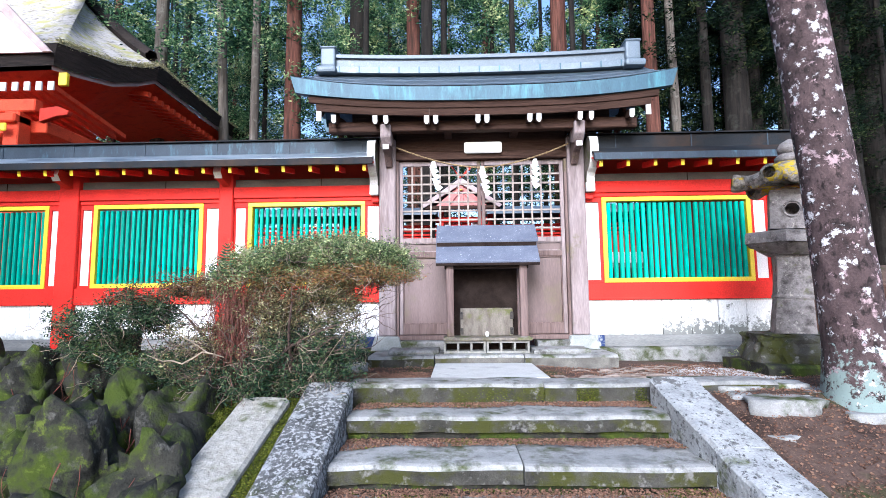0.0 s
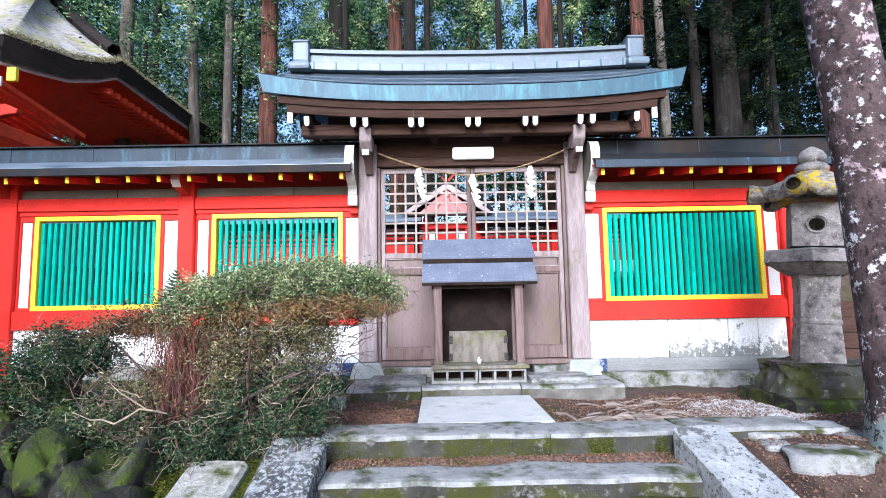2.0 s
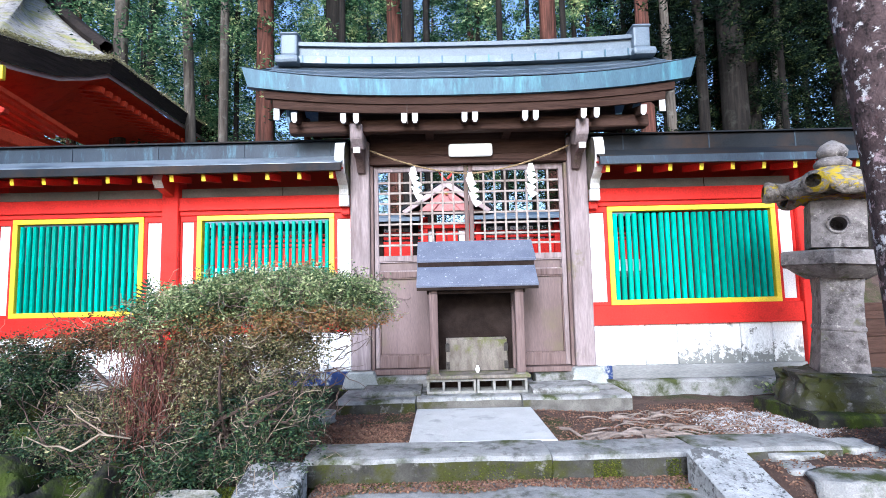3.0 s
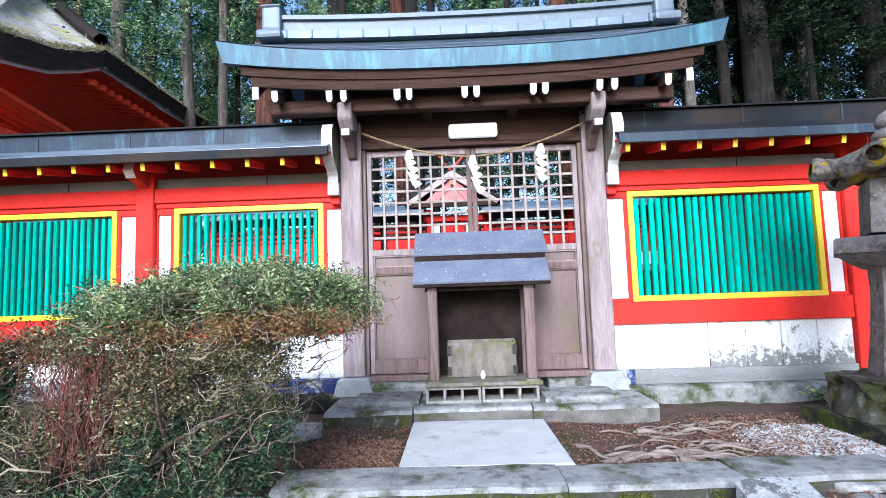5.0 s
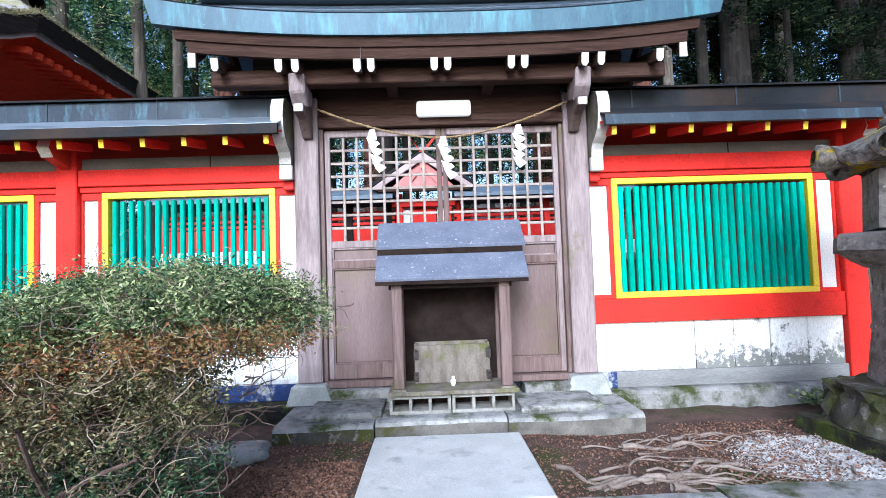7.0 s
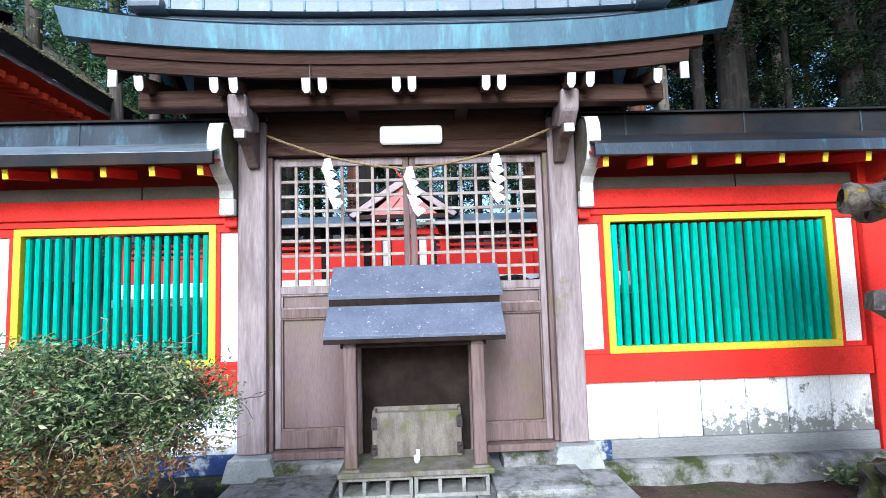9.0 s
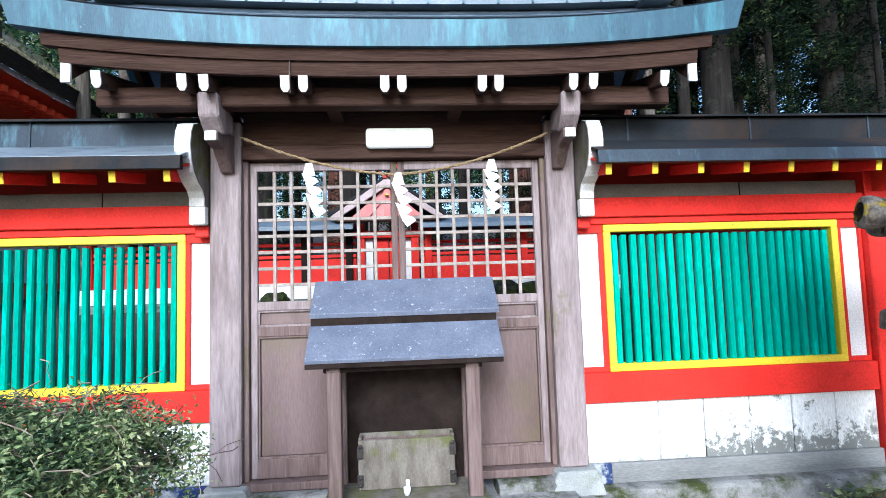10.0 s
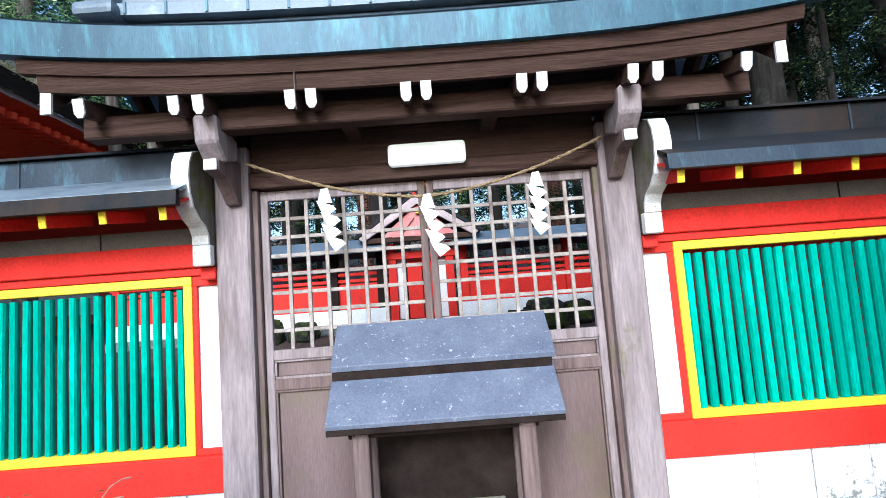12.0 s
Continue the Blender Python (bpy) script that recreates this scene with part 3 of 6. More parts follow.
def lattice_window(x0, x1, y=0.0):
    """A yellow frame filled with upright green slats."""
    global n_win
    n_win += 1
    z0, z1, w = WZ["win"][0], WZ["win"][1], 0.052
    ob = thing("window_%d" % n_win, ((x0 + x1) / 2, y, z0), "yellow-framed opening filled with upright green slats", "window", "fence windows", "structure")
    ya, yb = y - 0.025, y + 0.07
    part("frame_rail", box(x0, x1, ya, yb, z1 - w, z1, 0.004), YELLOW, ob)
    part("frame_rail", box(x0, x1, ya, yb, z0, z0 + w, 0.004), YELLOW, ob)
    part("frame_stile", box(x0, x0 + w, ya, yb, z0 + w, z1 - w, 0.004), YELLOW, ob)
    part("frame_stile", box(x1 - w, x1, ya, yb, z0 + w, z1 - w, 0.004), YELLOW, ob)
    n = round((x1 - x0 - 2 * w) / 0.0698)
    step = (x1 - x0 - 2 * w) / n
    rng = random.Random(n_win)
    for i in range(n):
        piece("slat", SLAT_THIN if x0 < 0 else SLAT, (x0 + w + step * (i + 0.5) + rng.uniform(-0.003, 0.003), y + 0.014, z0 + w + 0.001), ob, (0, rng.uniform(-0.004, 0.004), rng.uniform(-0.12, 0.12)))
    return ob


bm = box(-0.019, 0.019, -0.36, 0.0, -0.033, 0.033, 0.003)
RAFTER = mesh_of("rafter", bm, RED)
bm = box(-0.020, 0.020, -0.008, 0.0, -0.034, 0.034, 0.003)
RAFTER_END = mesh_of("rafter_end", bm, YELLOW)


def fence_roof(wall, x0, x1, cap):
    """Sheet-metal roof: eave fascia, slope with seams, upright ridge board, rafters with yellow ends."""
    zf = 2.945
    part("fascia", prism([(-0.50, zf + 0.006), (-0.492, zf + 0.085), (-0.46, zf + 0.092), (-0.455, zf + 0.006)], "x", x0, x1), cap, wall)
    # West sheet has sky sheen in its colour, east sheet dark tree reflections.
    part("roof_sheet", prism([(-0.49, zf + 0.088), (-0.16, zf + 0.24), (-0.16, zf + 0.215), (-0.49, zf + 0.064)], "x", x0, x1), COPPER_SHEEN if x0 < 0 else COPPER_DARK, wall)
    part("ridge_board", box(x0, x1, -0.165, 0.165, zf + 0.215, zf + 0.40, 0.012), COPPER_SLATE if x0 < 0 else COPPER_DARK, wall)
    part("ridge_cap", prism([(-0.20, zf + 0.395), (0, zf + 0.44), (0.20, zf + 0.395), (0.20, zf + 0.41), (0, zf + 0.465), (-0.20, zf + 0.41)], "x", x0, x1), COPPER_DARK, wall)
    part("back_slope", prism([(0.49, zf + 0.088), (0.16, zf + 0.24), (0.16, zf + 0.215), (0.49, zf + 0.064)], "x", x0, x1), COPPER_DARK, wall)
    part("soffit", prism([(-0.454, zf + 0.02), (0.0, zf + 0.185), (0.454, zf + 0.02), (0.454, zf + 0.035), (0.0, zf + 0.20), (-0.454, zf + 0.035)], "x", x0, x1), RED_OLD, wall)
    x = x0 + 0.35
    seam = box(-0.006, 0.006, -0.006, 0.006, 0, 0.19, 0)
    me = mesh_of("seam", seam, COPPER_SLATE)
    while x < x1:
        piece("seam", me, (x, -0.166, zf + 0.215), wall)
        x += 0.9


def rafters(wall, xs_):
    for x in xs_:
        piece("rafter", RAFTER, (x, -0.07, 2.983), wall, (radians(10), 0, 0))
        piece("rafter_end", RAFTER_END, (x, -0.425, 2.9205), wall, (radians(10), 0, 0))


def bay(wall, x0, x1, w0, w1, left_strip, right_strip, joints, navy=None):
    """Between two posts from x0 to x1: beams, plaster strips, boards; the window from w0 to w1 is a thing of its own."""
    part("low_beam", box(x0, x1, -0.055, 0.08, *WZ["low"], 0.006), RED, wall)
    part("head_beam", box(x0, x1, -0.055, 0.08, *WZ["nag"], 0.006), RED, wall)
    part("head_rail", box(x0, x1, -0.03, 0.07, 2.612, 2.66, 0.004), RED, wall)
    part("plaster_band", box(x0, x1, 0.0, 0.05, *WZ["band"], 0), SHADED_BAND, wall, "grey plaster band with the eave shade in its colour")
    part("batten", box((x0 + x1) / 2 + 0.17, (x0 + x1) / 2 + 0.178, -0.004, 0.0, *WZ["band"], 0), DARK_WOOD_SHADE, wall)
    part("top_beam", box(x0, x1, -0.10, 0.09, *WZ["top"], 0.006), RED, wall)
    for a, b in ((x0, w0), (w1, x1)):
        lo, hi = (a, b)
        s0, s1 = (left_strip if a == x0 else right_strip)
        part("plaster_strip", box(s0, s1, 0.01, 0.05, 1.60, 2.55, 0), WHITE, wall, "white plaster strip")
        part("strip_rail", box(lo, hi, -0.012, 0.06, 2.55, 2.612, 0.003), RED, wall)
        part("strip_rail", box(lo, hi, -0.012, 0.06, 1.565, 1.60, 0.003), RED, wall)
        for p, q in ((lo, s0), (s1, hi)):
            if q - p > 0.004:
                part("stile", box(p, q, -0.012, 0.06, 1.60, 2.55, 0.002), RED, wall)
    for i, (a, b) in enumerate(zip(joints, joints[1:])):
        part("board", box(a + 0.0035, b - 0.0035, -0.018 + 0.004 * (i % 2), 0.04, *WZ["board"], 0.003), WHITE_STAINED if a > 2.1 else WHITE_DIRTY, wall)
    n0, n1 = navy or (x0, x0)
    if navy:
        part("sill", box(n0, n1, -0.045, 0.09, *WZ["sill"], 0.006), NAVY, wall, "flaking navy-blue sill end")
    for a, b in ((x0, n0), (n1, x1)):
        if b - a > 0.02:
            part("sill", box(a, b, -0.045, 0.09, *WZ["sill"], 0.006), GREY_WOOD, wall, "grey timber sill")
    # West footing takes dark mossy stone, so its shade is in the colour.
    part("footing", step_stone(x0, x1, -0.16, 0.15, WZ["stone"][1], x0, 0.3), STONE if x0 > 0 else STONE_MOSS, wall, "stone footing")
    lattice_window(w0, w1)


def fence_post(wall, x0, x1):
    part("post", box(x0, x1, -0.07, 0.11, 0.79, 3.02, 0.008), RED, wall)
    xc = (x0 + x1) / 2
    for z in (1.455, 2.73):
        part("nail_cover", lathe([(0.032, 0), (0.032, 0.012), (0.012, 0.03)], 12, (0, 0, 0)), DARK_METAL, wall)
        ob = wall.children[-1]
        ob.matrix_basis = pose(*(Vector((xc, -0.07, z)) - wall.location), 90, 0, 0)
    part("bracket_arm", prism([(-0.05, 3.0), (-0.30, 3.0), (-0.32, 2.93), (-0.27, 2.86), (-0.20, 2.84), (-0.05, 2.80)], "x", xc - 0.045, xc + 0.045, bev=0.006), RED_OLD, wall, "faded red bracket arm")
    part("arm_end", prism([(-0.305, 3.0), (-0.327, 2.93), (-0.277, 2.862), (-0.27, 2.868), (-0.319, 2.932), (-0.299, 3.0)], "x", xc - 0.046, xc + 0.046), WHITE_PAINT, wall, "white painted arm end")


wall_e = thing("wall_east", (2.4, 0, 0.62), "vermilion fence wall with white boards and copper roof", "fence wall", kind="structure")
bay(wall_e, 1.255, 3.445, 1.465, 3.25, (1.268, 1.43), (3.285, 3.425), [1.258, 1.796, 2.13, 2.47, 2.79, 3.12, 3.443], (1.255, 1.43))
fence_post(wall_e, 3.447, 3.65)
fence_roof(wall_e, 1.27, 4.15, COPPER_SLATE)
rafters(wall_e, [1.36 + 0.309 * i for i in range(9)])
wall_w = thing("wall_west", (-5, 0, 0.62), "vermilion fence wall with white boards and copper roof", "fence wall", kind="structure")
bay(wall_w, -3.075, -1.255, -2.897, -1.437, (-3.06, -2.935), (-1.41, -1.268), [-3.073, -2.85, -2.5, -2.15, -1.8, -1.5, -1.258], (-1.95, -1.255))
fence_post(wall_w, -3.25, -3.077)
bay(wall_w, -5.03, -3.252, -4.858, -3.462, (-5.01, -4.89), (-3.43, -3.27), [-5.028, -4.7, -4.35, -4.0, -3.6, -3.254])
fence_post(wall_w, -5.28, -5.032)
bay(wall_w, -7.10, -5.282, -6.85, -5.435, (-7.08, -6.90), (-5.41, -5.295), [-7.098, -6.7, -6.35, -6.0, -5.6, -5.284])
fence_post(wall_w, -7.30, -7.102)
fence_roof(wall_w, -9.0, -1.27, COPPER_DARK)
rafters(wall_w, [-1.375 - 0.3165 * i for i in range(24)])
part("board", box(-9.0, -7.302, -0.02, 0.05, 0.7, 3.0, 0.004), RED, wall_w)
# return of the fence at the corner post, running back to the inner court
wall_r = thing("wall_return", (3.47, 3, 0.62), "plain vermilion return wall of the fence", "fence wall", kind="structure")
part("board", box(3.50, 3.60, 0.115, 9.0, 0.95, 3.05, 0.004), RED_OLD, wall_r)
part("footing", box(3.46, 3.64, 0.115, 9.0, 0.55, 0.948, 0.01), STONE, wall_r)
part("roof_sheet", prism([(3.07, 3.03), (3.55, 3.38), (4.03, 3.03), (4.03, 3.0), (3.55, 3.34), (3.07, 3.0)], "y", 0.5, 9.0), COPPER_DARK, wall_r)

# ---- gate ----
gate = thing("shrine_gate", (0, 0, 0.785), "weathered cedar gate with curved copper roof and lattice doors", "gate")
for s in (-1, 1):
    part("post", box(s * 1.05, s * 1.252, -0.10, 0.11, 0.955, 3.36, 0.012), WOOD_PALE, gate, "silvered cedar post")
    part("post_base", prism([(s * 1.15 - 0.19, 0.785), (s * 1.15 + 0.19, 0.785), (s * 1.15 + 0.14, 0.953), (s * 1.15 - 0.14, 0.953)], "y", -0.17, 0.17, bev=0.012), STONE_BASE, gate, "pale trapezoid stone base")
    part("jamb", box(s * 1.015, s * 1.048, -0.045, 0.08, 0.96, 3.10, 0.004), WOOD, gate)
part("threshold", box(-1.048, 1.048, -0.08, 0.10, 0.905, 0.958, 0.006), WOOD, gate, "worn wooden threshold")
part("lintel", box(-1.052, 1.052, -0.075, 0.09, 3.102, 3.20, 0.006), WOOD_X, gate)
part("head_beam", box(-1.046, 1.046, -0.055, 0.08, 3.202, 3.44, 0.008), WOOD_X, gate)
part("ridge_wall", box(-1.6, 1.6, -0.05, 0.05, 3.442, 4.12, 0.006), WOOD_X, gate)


def door_leaf(x0, x1):
    """A leaf with eight by eight lattice above and two recessed panels below."""
    leaf = part("door", box(x0, x1, 0.035, 0.045, 0.965, 2.11, 0), WOOD_DARK, gate, "cedar door leaf with lattice top")
    inner, outer = (x0, x1) if abs(x0) < abs(x1) else (x1, x0)
    s = 1 if outer > inner else -1
    ya, yb = -0.01, 0.034
    a, b = inner + s * 0.045, outer - s * 0.045
    lo, hi = min(a, b), max(a, b)
    part("stile", box(inner, a, ya, yb, 0.965, 3.095, 0.005), WOOD, leaf)
    part("stile", box(b, outer, ya, yb, 0.965, 3.095, 0.005), WOOD_PALE, leaf)
    for z0, z1, m_ in ((3.035, 3.095, WOOD_PALE), (2.075, 2.135, WOOD_PALE), (1.90, 1.965, WOOD), (0.965, 1.09, WOOD)):
        part("rail", box(lo, hi, ya, yb - 0.001, z0, z1, 0.004), m_, leaf)
    for z0, z1 in ((1.975, 2.065), (1.10, 1.89)):
        bm = box(lo + 0.012, hi - 0.012, 0.018, 0.034, z0, z1, 0.006)
        part("panel", bm, WOOD_DARK, leaf)
        for a0, a1, c0, c1 in ((lo, hi, z1 - 0.004, z1 + 0.012), (lo, hi, z0 - 0.012, z0 + 0.004), (lo, lo + 0.016, z0 + 0.005, z1 - 0.005), (hi - 0.016, hi, z0 + 0.005, z1 - 0.005)):
            part("moulding", box(a0 + 0.002, a1 - 0.002, -0.002, 0.017, c0, c1, 0.003), WOOD_PALE if z1 > 2 else WOOD, leaf)
    n = 8
    cell_x, cell_z = (hi - lo) / n, (3.035 - 2.135) / n
    upright = mesh_of("lattice_bar", box(-0.011, 0.011, -0.012, 0.010, 0, 0.898, 0.002), LATTICE)
    cross = mesh_of("lattice_bar", box(0, hi - lo - 0.002, -0.009, 0.013, -0.011, 0.011, 0.002), LATTICE)
    for i in range(1, n):
        piece("lattice_bar", upright, (lo + cell_x * i, 0.011, 2.136), leaf)
        piece("lattice_bar", cross, (lo + 0.001, 0.017, 2.135 + cell_z * i), leaf)
    return leaf


door_leaf(-1.012, -0.003)
door_leaf(0.003, 1.012)
for s in (-1, 1):
    # arm under the purlin, its boat-shaped block and the white-edged side bracket
    part("bracket_arm", prism([(-0.10, 3.0), (-0.14, 3.0), (-0.28, 3.12), (-0.40, 3.14), (-0.41, 3.20), (-0.10, 3.26)], "x", s * 1.085, s * 1.165, bev=0.006), WOOD, gate)
    part("arm_tip", box(s * 1.09, s * 1.16, -0.422, -0.41, 3.14, 3.20, 0.004), WHITE_PAINT, gate)
    part("bearing_block", prism([(-0.20, 3.30), (-0.20, 3.24), (-0.36, 3.19), (-0.46, 3.28), (-0.485, 3.42), (-0.42, 3.425), (-0.20, 3.35)], "x", s * 1.06, s * 1.185, bev=0.012), WOOD_PALE, gate, "grey weathered bearing block")
    prof = [(-0.02, 2.66), (-0.12, 2.66), (-0.15, 2.70), (-0.155, 2.78), (-0.158, 2.83), (-0.19, 2.875), (-0.26, 2.91), (-0.325, 2.965), (-0.36, 3.04), (-0.372, 3.13), (-0.36, 3.21), (-0.325, 3.27), (-0.26, 3.295), (-0.02, 3.295)]
    part("side_bracket", prism(prof, "x", s * 1.262, s * 1.345, bev=0.004), WOOD_MOSS, gate, "olive-grey carved side bracket")
    bm = bmesh.new()
    edge = prof[3:13]
    for (y0, z0), (y1, z1) in zip(edge, edge[1:]):
        prism([(y0, z0), (y1, z1), (y1 - 0.016, z1 - 0.002), (y0 - 0.016, z0 - 0.002)], "x", s * 1.258, s * 1.352, bm)
    part("bracket_edge", bm, WHITE_PAINT, gate, "white painted bracket edge")
    part("bracket_foot", box(s * 1.256, s * 1.358, -0.165, -0.10, 2.655, 2.78, 0.008), WHITE_PAINT, gate, "white painted bracket foot")
    part("bracket_root", box(s * 1.26, s * 1.35, -0.09, -0.02, 2.58, 2.655, 0.006), RED, gate)
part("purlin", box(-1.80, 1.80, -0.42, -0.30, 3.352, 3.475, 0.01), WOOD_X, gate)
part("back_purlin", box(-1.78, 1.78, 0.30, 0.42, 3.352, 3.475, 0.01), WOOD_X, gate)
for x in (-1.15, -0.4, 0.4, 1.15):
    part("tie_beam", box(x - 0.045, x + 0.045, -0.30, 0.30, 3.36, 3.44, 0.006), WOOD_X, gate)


def lift(x):
    return 0.125 * (abs(x) / 2.18) ** 2.6


bm = box(-0.027, 0.027, -0.52, 0.0, -0.045, 0.045, 0.006)
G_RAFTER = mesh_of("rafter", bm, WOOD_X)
bm = prism([(-0.027, 0.046), (0.027, 0.046), (0.027, -0.025), (0.012, -0.048), (-0.012, -0.048), (-0.027, -0.025)], "y", -0.01, 0.0)
G_END = mesh_of("rafter_end", bm, WHITE_PAINT)
for x in (-1.70, -1.224, -1.10, -0.635, -0.53, -0.05, 0.052, 0.538, 0.64, 1.104, 1.23, 1.685):
    z = 3.425 + lift(x) * 0.5
    piece("rafter", G_RAFTER, (x, -0.07, z + 0.117), gate, (radians(13), 0, 0))
    piece("rafter_end", G_END, (x, -0.578, z), gate, (radians(13), 0, 0))
    piece("rafter", G_RAFTER, (x, 0.13, z + 0.117), gate, (radians(13), 0, math.pi))
for s in (-1, 1):
    part("barge_board", prism([(-0.57, 3.45), (-0.57, 3.61), (0.03, 4.12), (0.63, 3.61), (0.63, 3.45), (0.03, 3.94)], "x", s * 1.85, s * 1.895, bev=0.004), WOOD_X, gate)
    part("barge_end", prism([(-0.58, 3.44), (-0.58, 3.62), (-0.565, 3.62), (-0.565, 3.44)], "x", s * 1.845, s * 1.90), WHITE_PAINT, gate, "white painted barge end")


def curved_strip(y0, y1, z0, z1, half, mat, name, flare=0.0, tip=0.0):
    """A board along the eave that lifts towards both ends."""
    bm = bmesh.new()
    n = 40
    rows = []
    for i in range(n + 1):
        x = -half + 2 * half * i / n
        q, e = lift(x), (abs(x) / half) ** 4
        rows.append([bm.verts.new(p) for p in ((x * (1 - flare), y0 + 0.02, z0 + q), (x, y0, z1 + q + tip * e), (x, y1, z1 + q + tip * e), (x * (1 - flare), y1, z0 + q))])
    for a, b in zip(rows, rows[1:]):
        for k in range(4):
            bm.faces.new((a[k], a[(k + 1) % 4], b[(k + 1) % 4], b[k]))
    bm.faces.new(rows[0])
    bm.faces.new(list(reversed(rows[-1])))
    bmesh.ops.recalc_face_normals(bm, faces=bm.faces[:])
    return part(name, bm, mat, gate)


curved_strip(-0.605, -0.555, 3.468, 3.545, 1.90, WOOD_X, "eave_board")
curved_strip(-0.64, -0.57, 3.547, 3.612, 1.98, WOOD_X, "eave_board")
curved_strip(-0.69, -0.60, 3.614, 3.768, 2.175, COPPER, "fascia", 0.025, 0.035)
curved_strip(0.66, 0.75, 3.614, 3.768, 2.175, COPPER, "back_fascia", 0.025, 0.035)


def roof_pt(x, v, s):
    """v runs from eave 0 to ridge 1 with a hollow curve; s: front or back."""
    w = 2.18 - 0.12 * v
    u = x * w
    return (u, 0.03 + s * 0.73 * (1 - v), 3.772 + lift(u) * (1 - 0.6 * v) + 0.035 * abs(x) ** 4 * (1 - v) + 0.47 * (0.62 * v + 0.38 * v * v))


for s, nm in ((-1, "roof_sheet"), (1, "back_roof_sheet")):
    bm = sheet(lambda x, v: roof_pt(x, v, s), [-1 + 0.05 * i for i in range(41)], [0, 0.2, 0.4, 0.6, 0.8, 1.0])
    bmesh.ops.solidify(bm, geom=bm.faces[:], thickness=0.018)
    part(nm, bm, COPPER_GREY, gate, "blue-grey copper roof sheet", smooth=False)
    for v in (0.33, 0.66):
        bm = tube([Vector(roof_pt(-1 + 0.1 * i, v, s)) + Vector((0, 0, 0.004)) for i in range(21)], [0.007] * 21, 4)
        part("roof_seam", bm, COPPER_GREY, gate)
for s in (-1, 1):
    bm = sheet(lambda t, q: (s * (2.17 - 0.12 * (1 - abs(t))) - s * 0.05, 0.03 + 0.70 * t, 3.765 + lift(2.18) * (0.4 + 0.6 * abs(t)) + 0.04 * abs(t) + 0.45 * (1 - abs(t)) ** 1.15 - q), [-1 + 0.1 * i for i in range(21)], [0, 0.14])
    bmesh.ops.solidify(bm, geom=bm.faces[:], thickness=0.04)
    part("verge", bm, COPPER, gate)


def ridge_curve(x):
    return 0.05 * (abs(x) / 1.95) ** 2.4


for name, z0, z1, hy, half, mt in (("ridge_base", 4.19, 4.265, 0.17, 1.93, COPPER_GREY), ("ridge_body", 4.267, 4.385, 0.125, 1.90, COPPER_GREY), ("ridge_cap", 4.387, 4.43, 0.16, 1.92, COPPER_GREY)):
    bm = bmesh.new()
    rows = []
    for i in range(33):
        x = -half + 2 * half * i / 32
        q = ridge_curve(x)
        rows.append([bm.verts.new(p) for p in ((x, 0.05 - hy, z0 + q), (x, 0.05 - hy, z1 + q), (x, 0.05 + hy, z1 + q), (x, 0.05 + hy, z0 + q))])
    for a, b in zip(rows, rows[1:]):
        for k in range(4):
            bm.faces.new((a[k], a[(k + 1) % 4], b[(k + 1) % 4], b[k]))
    bm.faces.new(rows[0])
    bm.faces.new(list(reversed(rows[-1])))
    bmesh.ops.recalc_face_normals(bm, faces=bm.faces[:])
    part(name, bm, mt, gate)
seam = mesh_of("ridge_seam", box(-0.008, 0.008, -0.006, 0.006, 0, 0.075, 0), COPPER)
for i in range(15):
    x = -1.75 + 0.25 * i
    piece("ridge_seam", seam, (x, 0.05 - 0.172, 4.195 + ridge_curve(x)), gate)
for s in (-1, 1):
    # stacked end ornament: wide foot roll, waist, broad upright head
    part("ridge_end", box(s * 1.80, s * 1.98, -0.16, 0.22, 4.30, 4.545, 0.025, seg=2), COPPER_GREY, gate, "upright ridge-end board")
    part("ridge_end_cap", box(s * 1.79, s * 1.99, -0.175, 0.235, 4.525, 4.555, 0.012), COPPER_GREY, gate)
    part("ridge_foot", box(s * 1.78, s * 2.03, -0.20, 0.26, 4.205, 4.295, 0.035, seg=2), COPPER_GREY, gate)
    part("ridge_roll", lathe([(0.045, -0.2), (0.05, -0.19), (0.05, 0.19), (0.045, 0.2)], 16, (0, 0, 0)), COPPER_GREY, gate, smooth=True)
    gate.children[-1].matrix_basis = pose(*(Vector((s * 2.0, 0.03, 4.33)) - gate.location), 90, 0, 0)

wire = thing("hanging_wire", (-0.60, -0.60, 3.38), "thin wire hanging from the gate's eave", "wire")
part("strand", tube([(-0.60, -0.612, 3.62), (-0.603, -0.615, 3.50), (-0.60, -0.61, 3.36)], [0.003] * 3, 5), CABLE, wire)

# wall lamp on the head beam
lamp = thing("wall_lamp", (0.035, -0.06, 3.22), "long white wall lamp on the gate's head beam", "lamp")
part("housing", box(-0.20, 0.25, -0.075, -0.056, 3.155, 3.30, 0.01), WHITE_PAINT, lamp)
part("diffuser", box(-0.205, 0.257, -0.15, -0.076, 3.165, 3.296, 0.03, seg=3), GLOW, lamp, "off-white plastic diffuser")

# straw rope with folded paper streamers
rope = thing("straw_rope", (0.0, -0.16, 3.0), "thin twisted straw rope hung across the gate", "rope")
pts = [(-1.03 + 2.08 * i / 40, -0.165, 2.968 + 0.27 * abs((-1.03 + 2.08 * i / 40) / 1.04) ** 1.7) for i in range(41)]
for k in range(2):
    tw = [Vector(p) + 0.005 * Vector((0, math.cos(i * 2.2 + k * math.pi), math.sin(i * 2.2 + k * math.pi))) for i, p in enumerate(pts)]
    part("strand", tube(tw, [0.0075] * 41, 6), ROPE, rope, smooth=True)
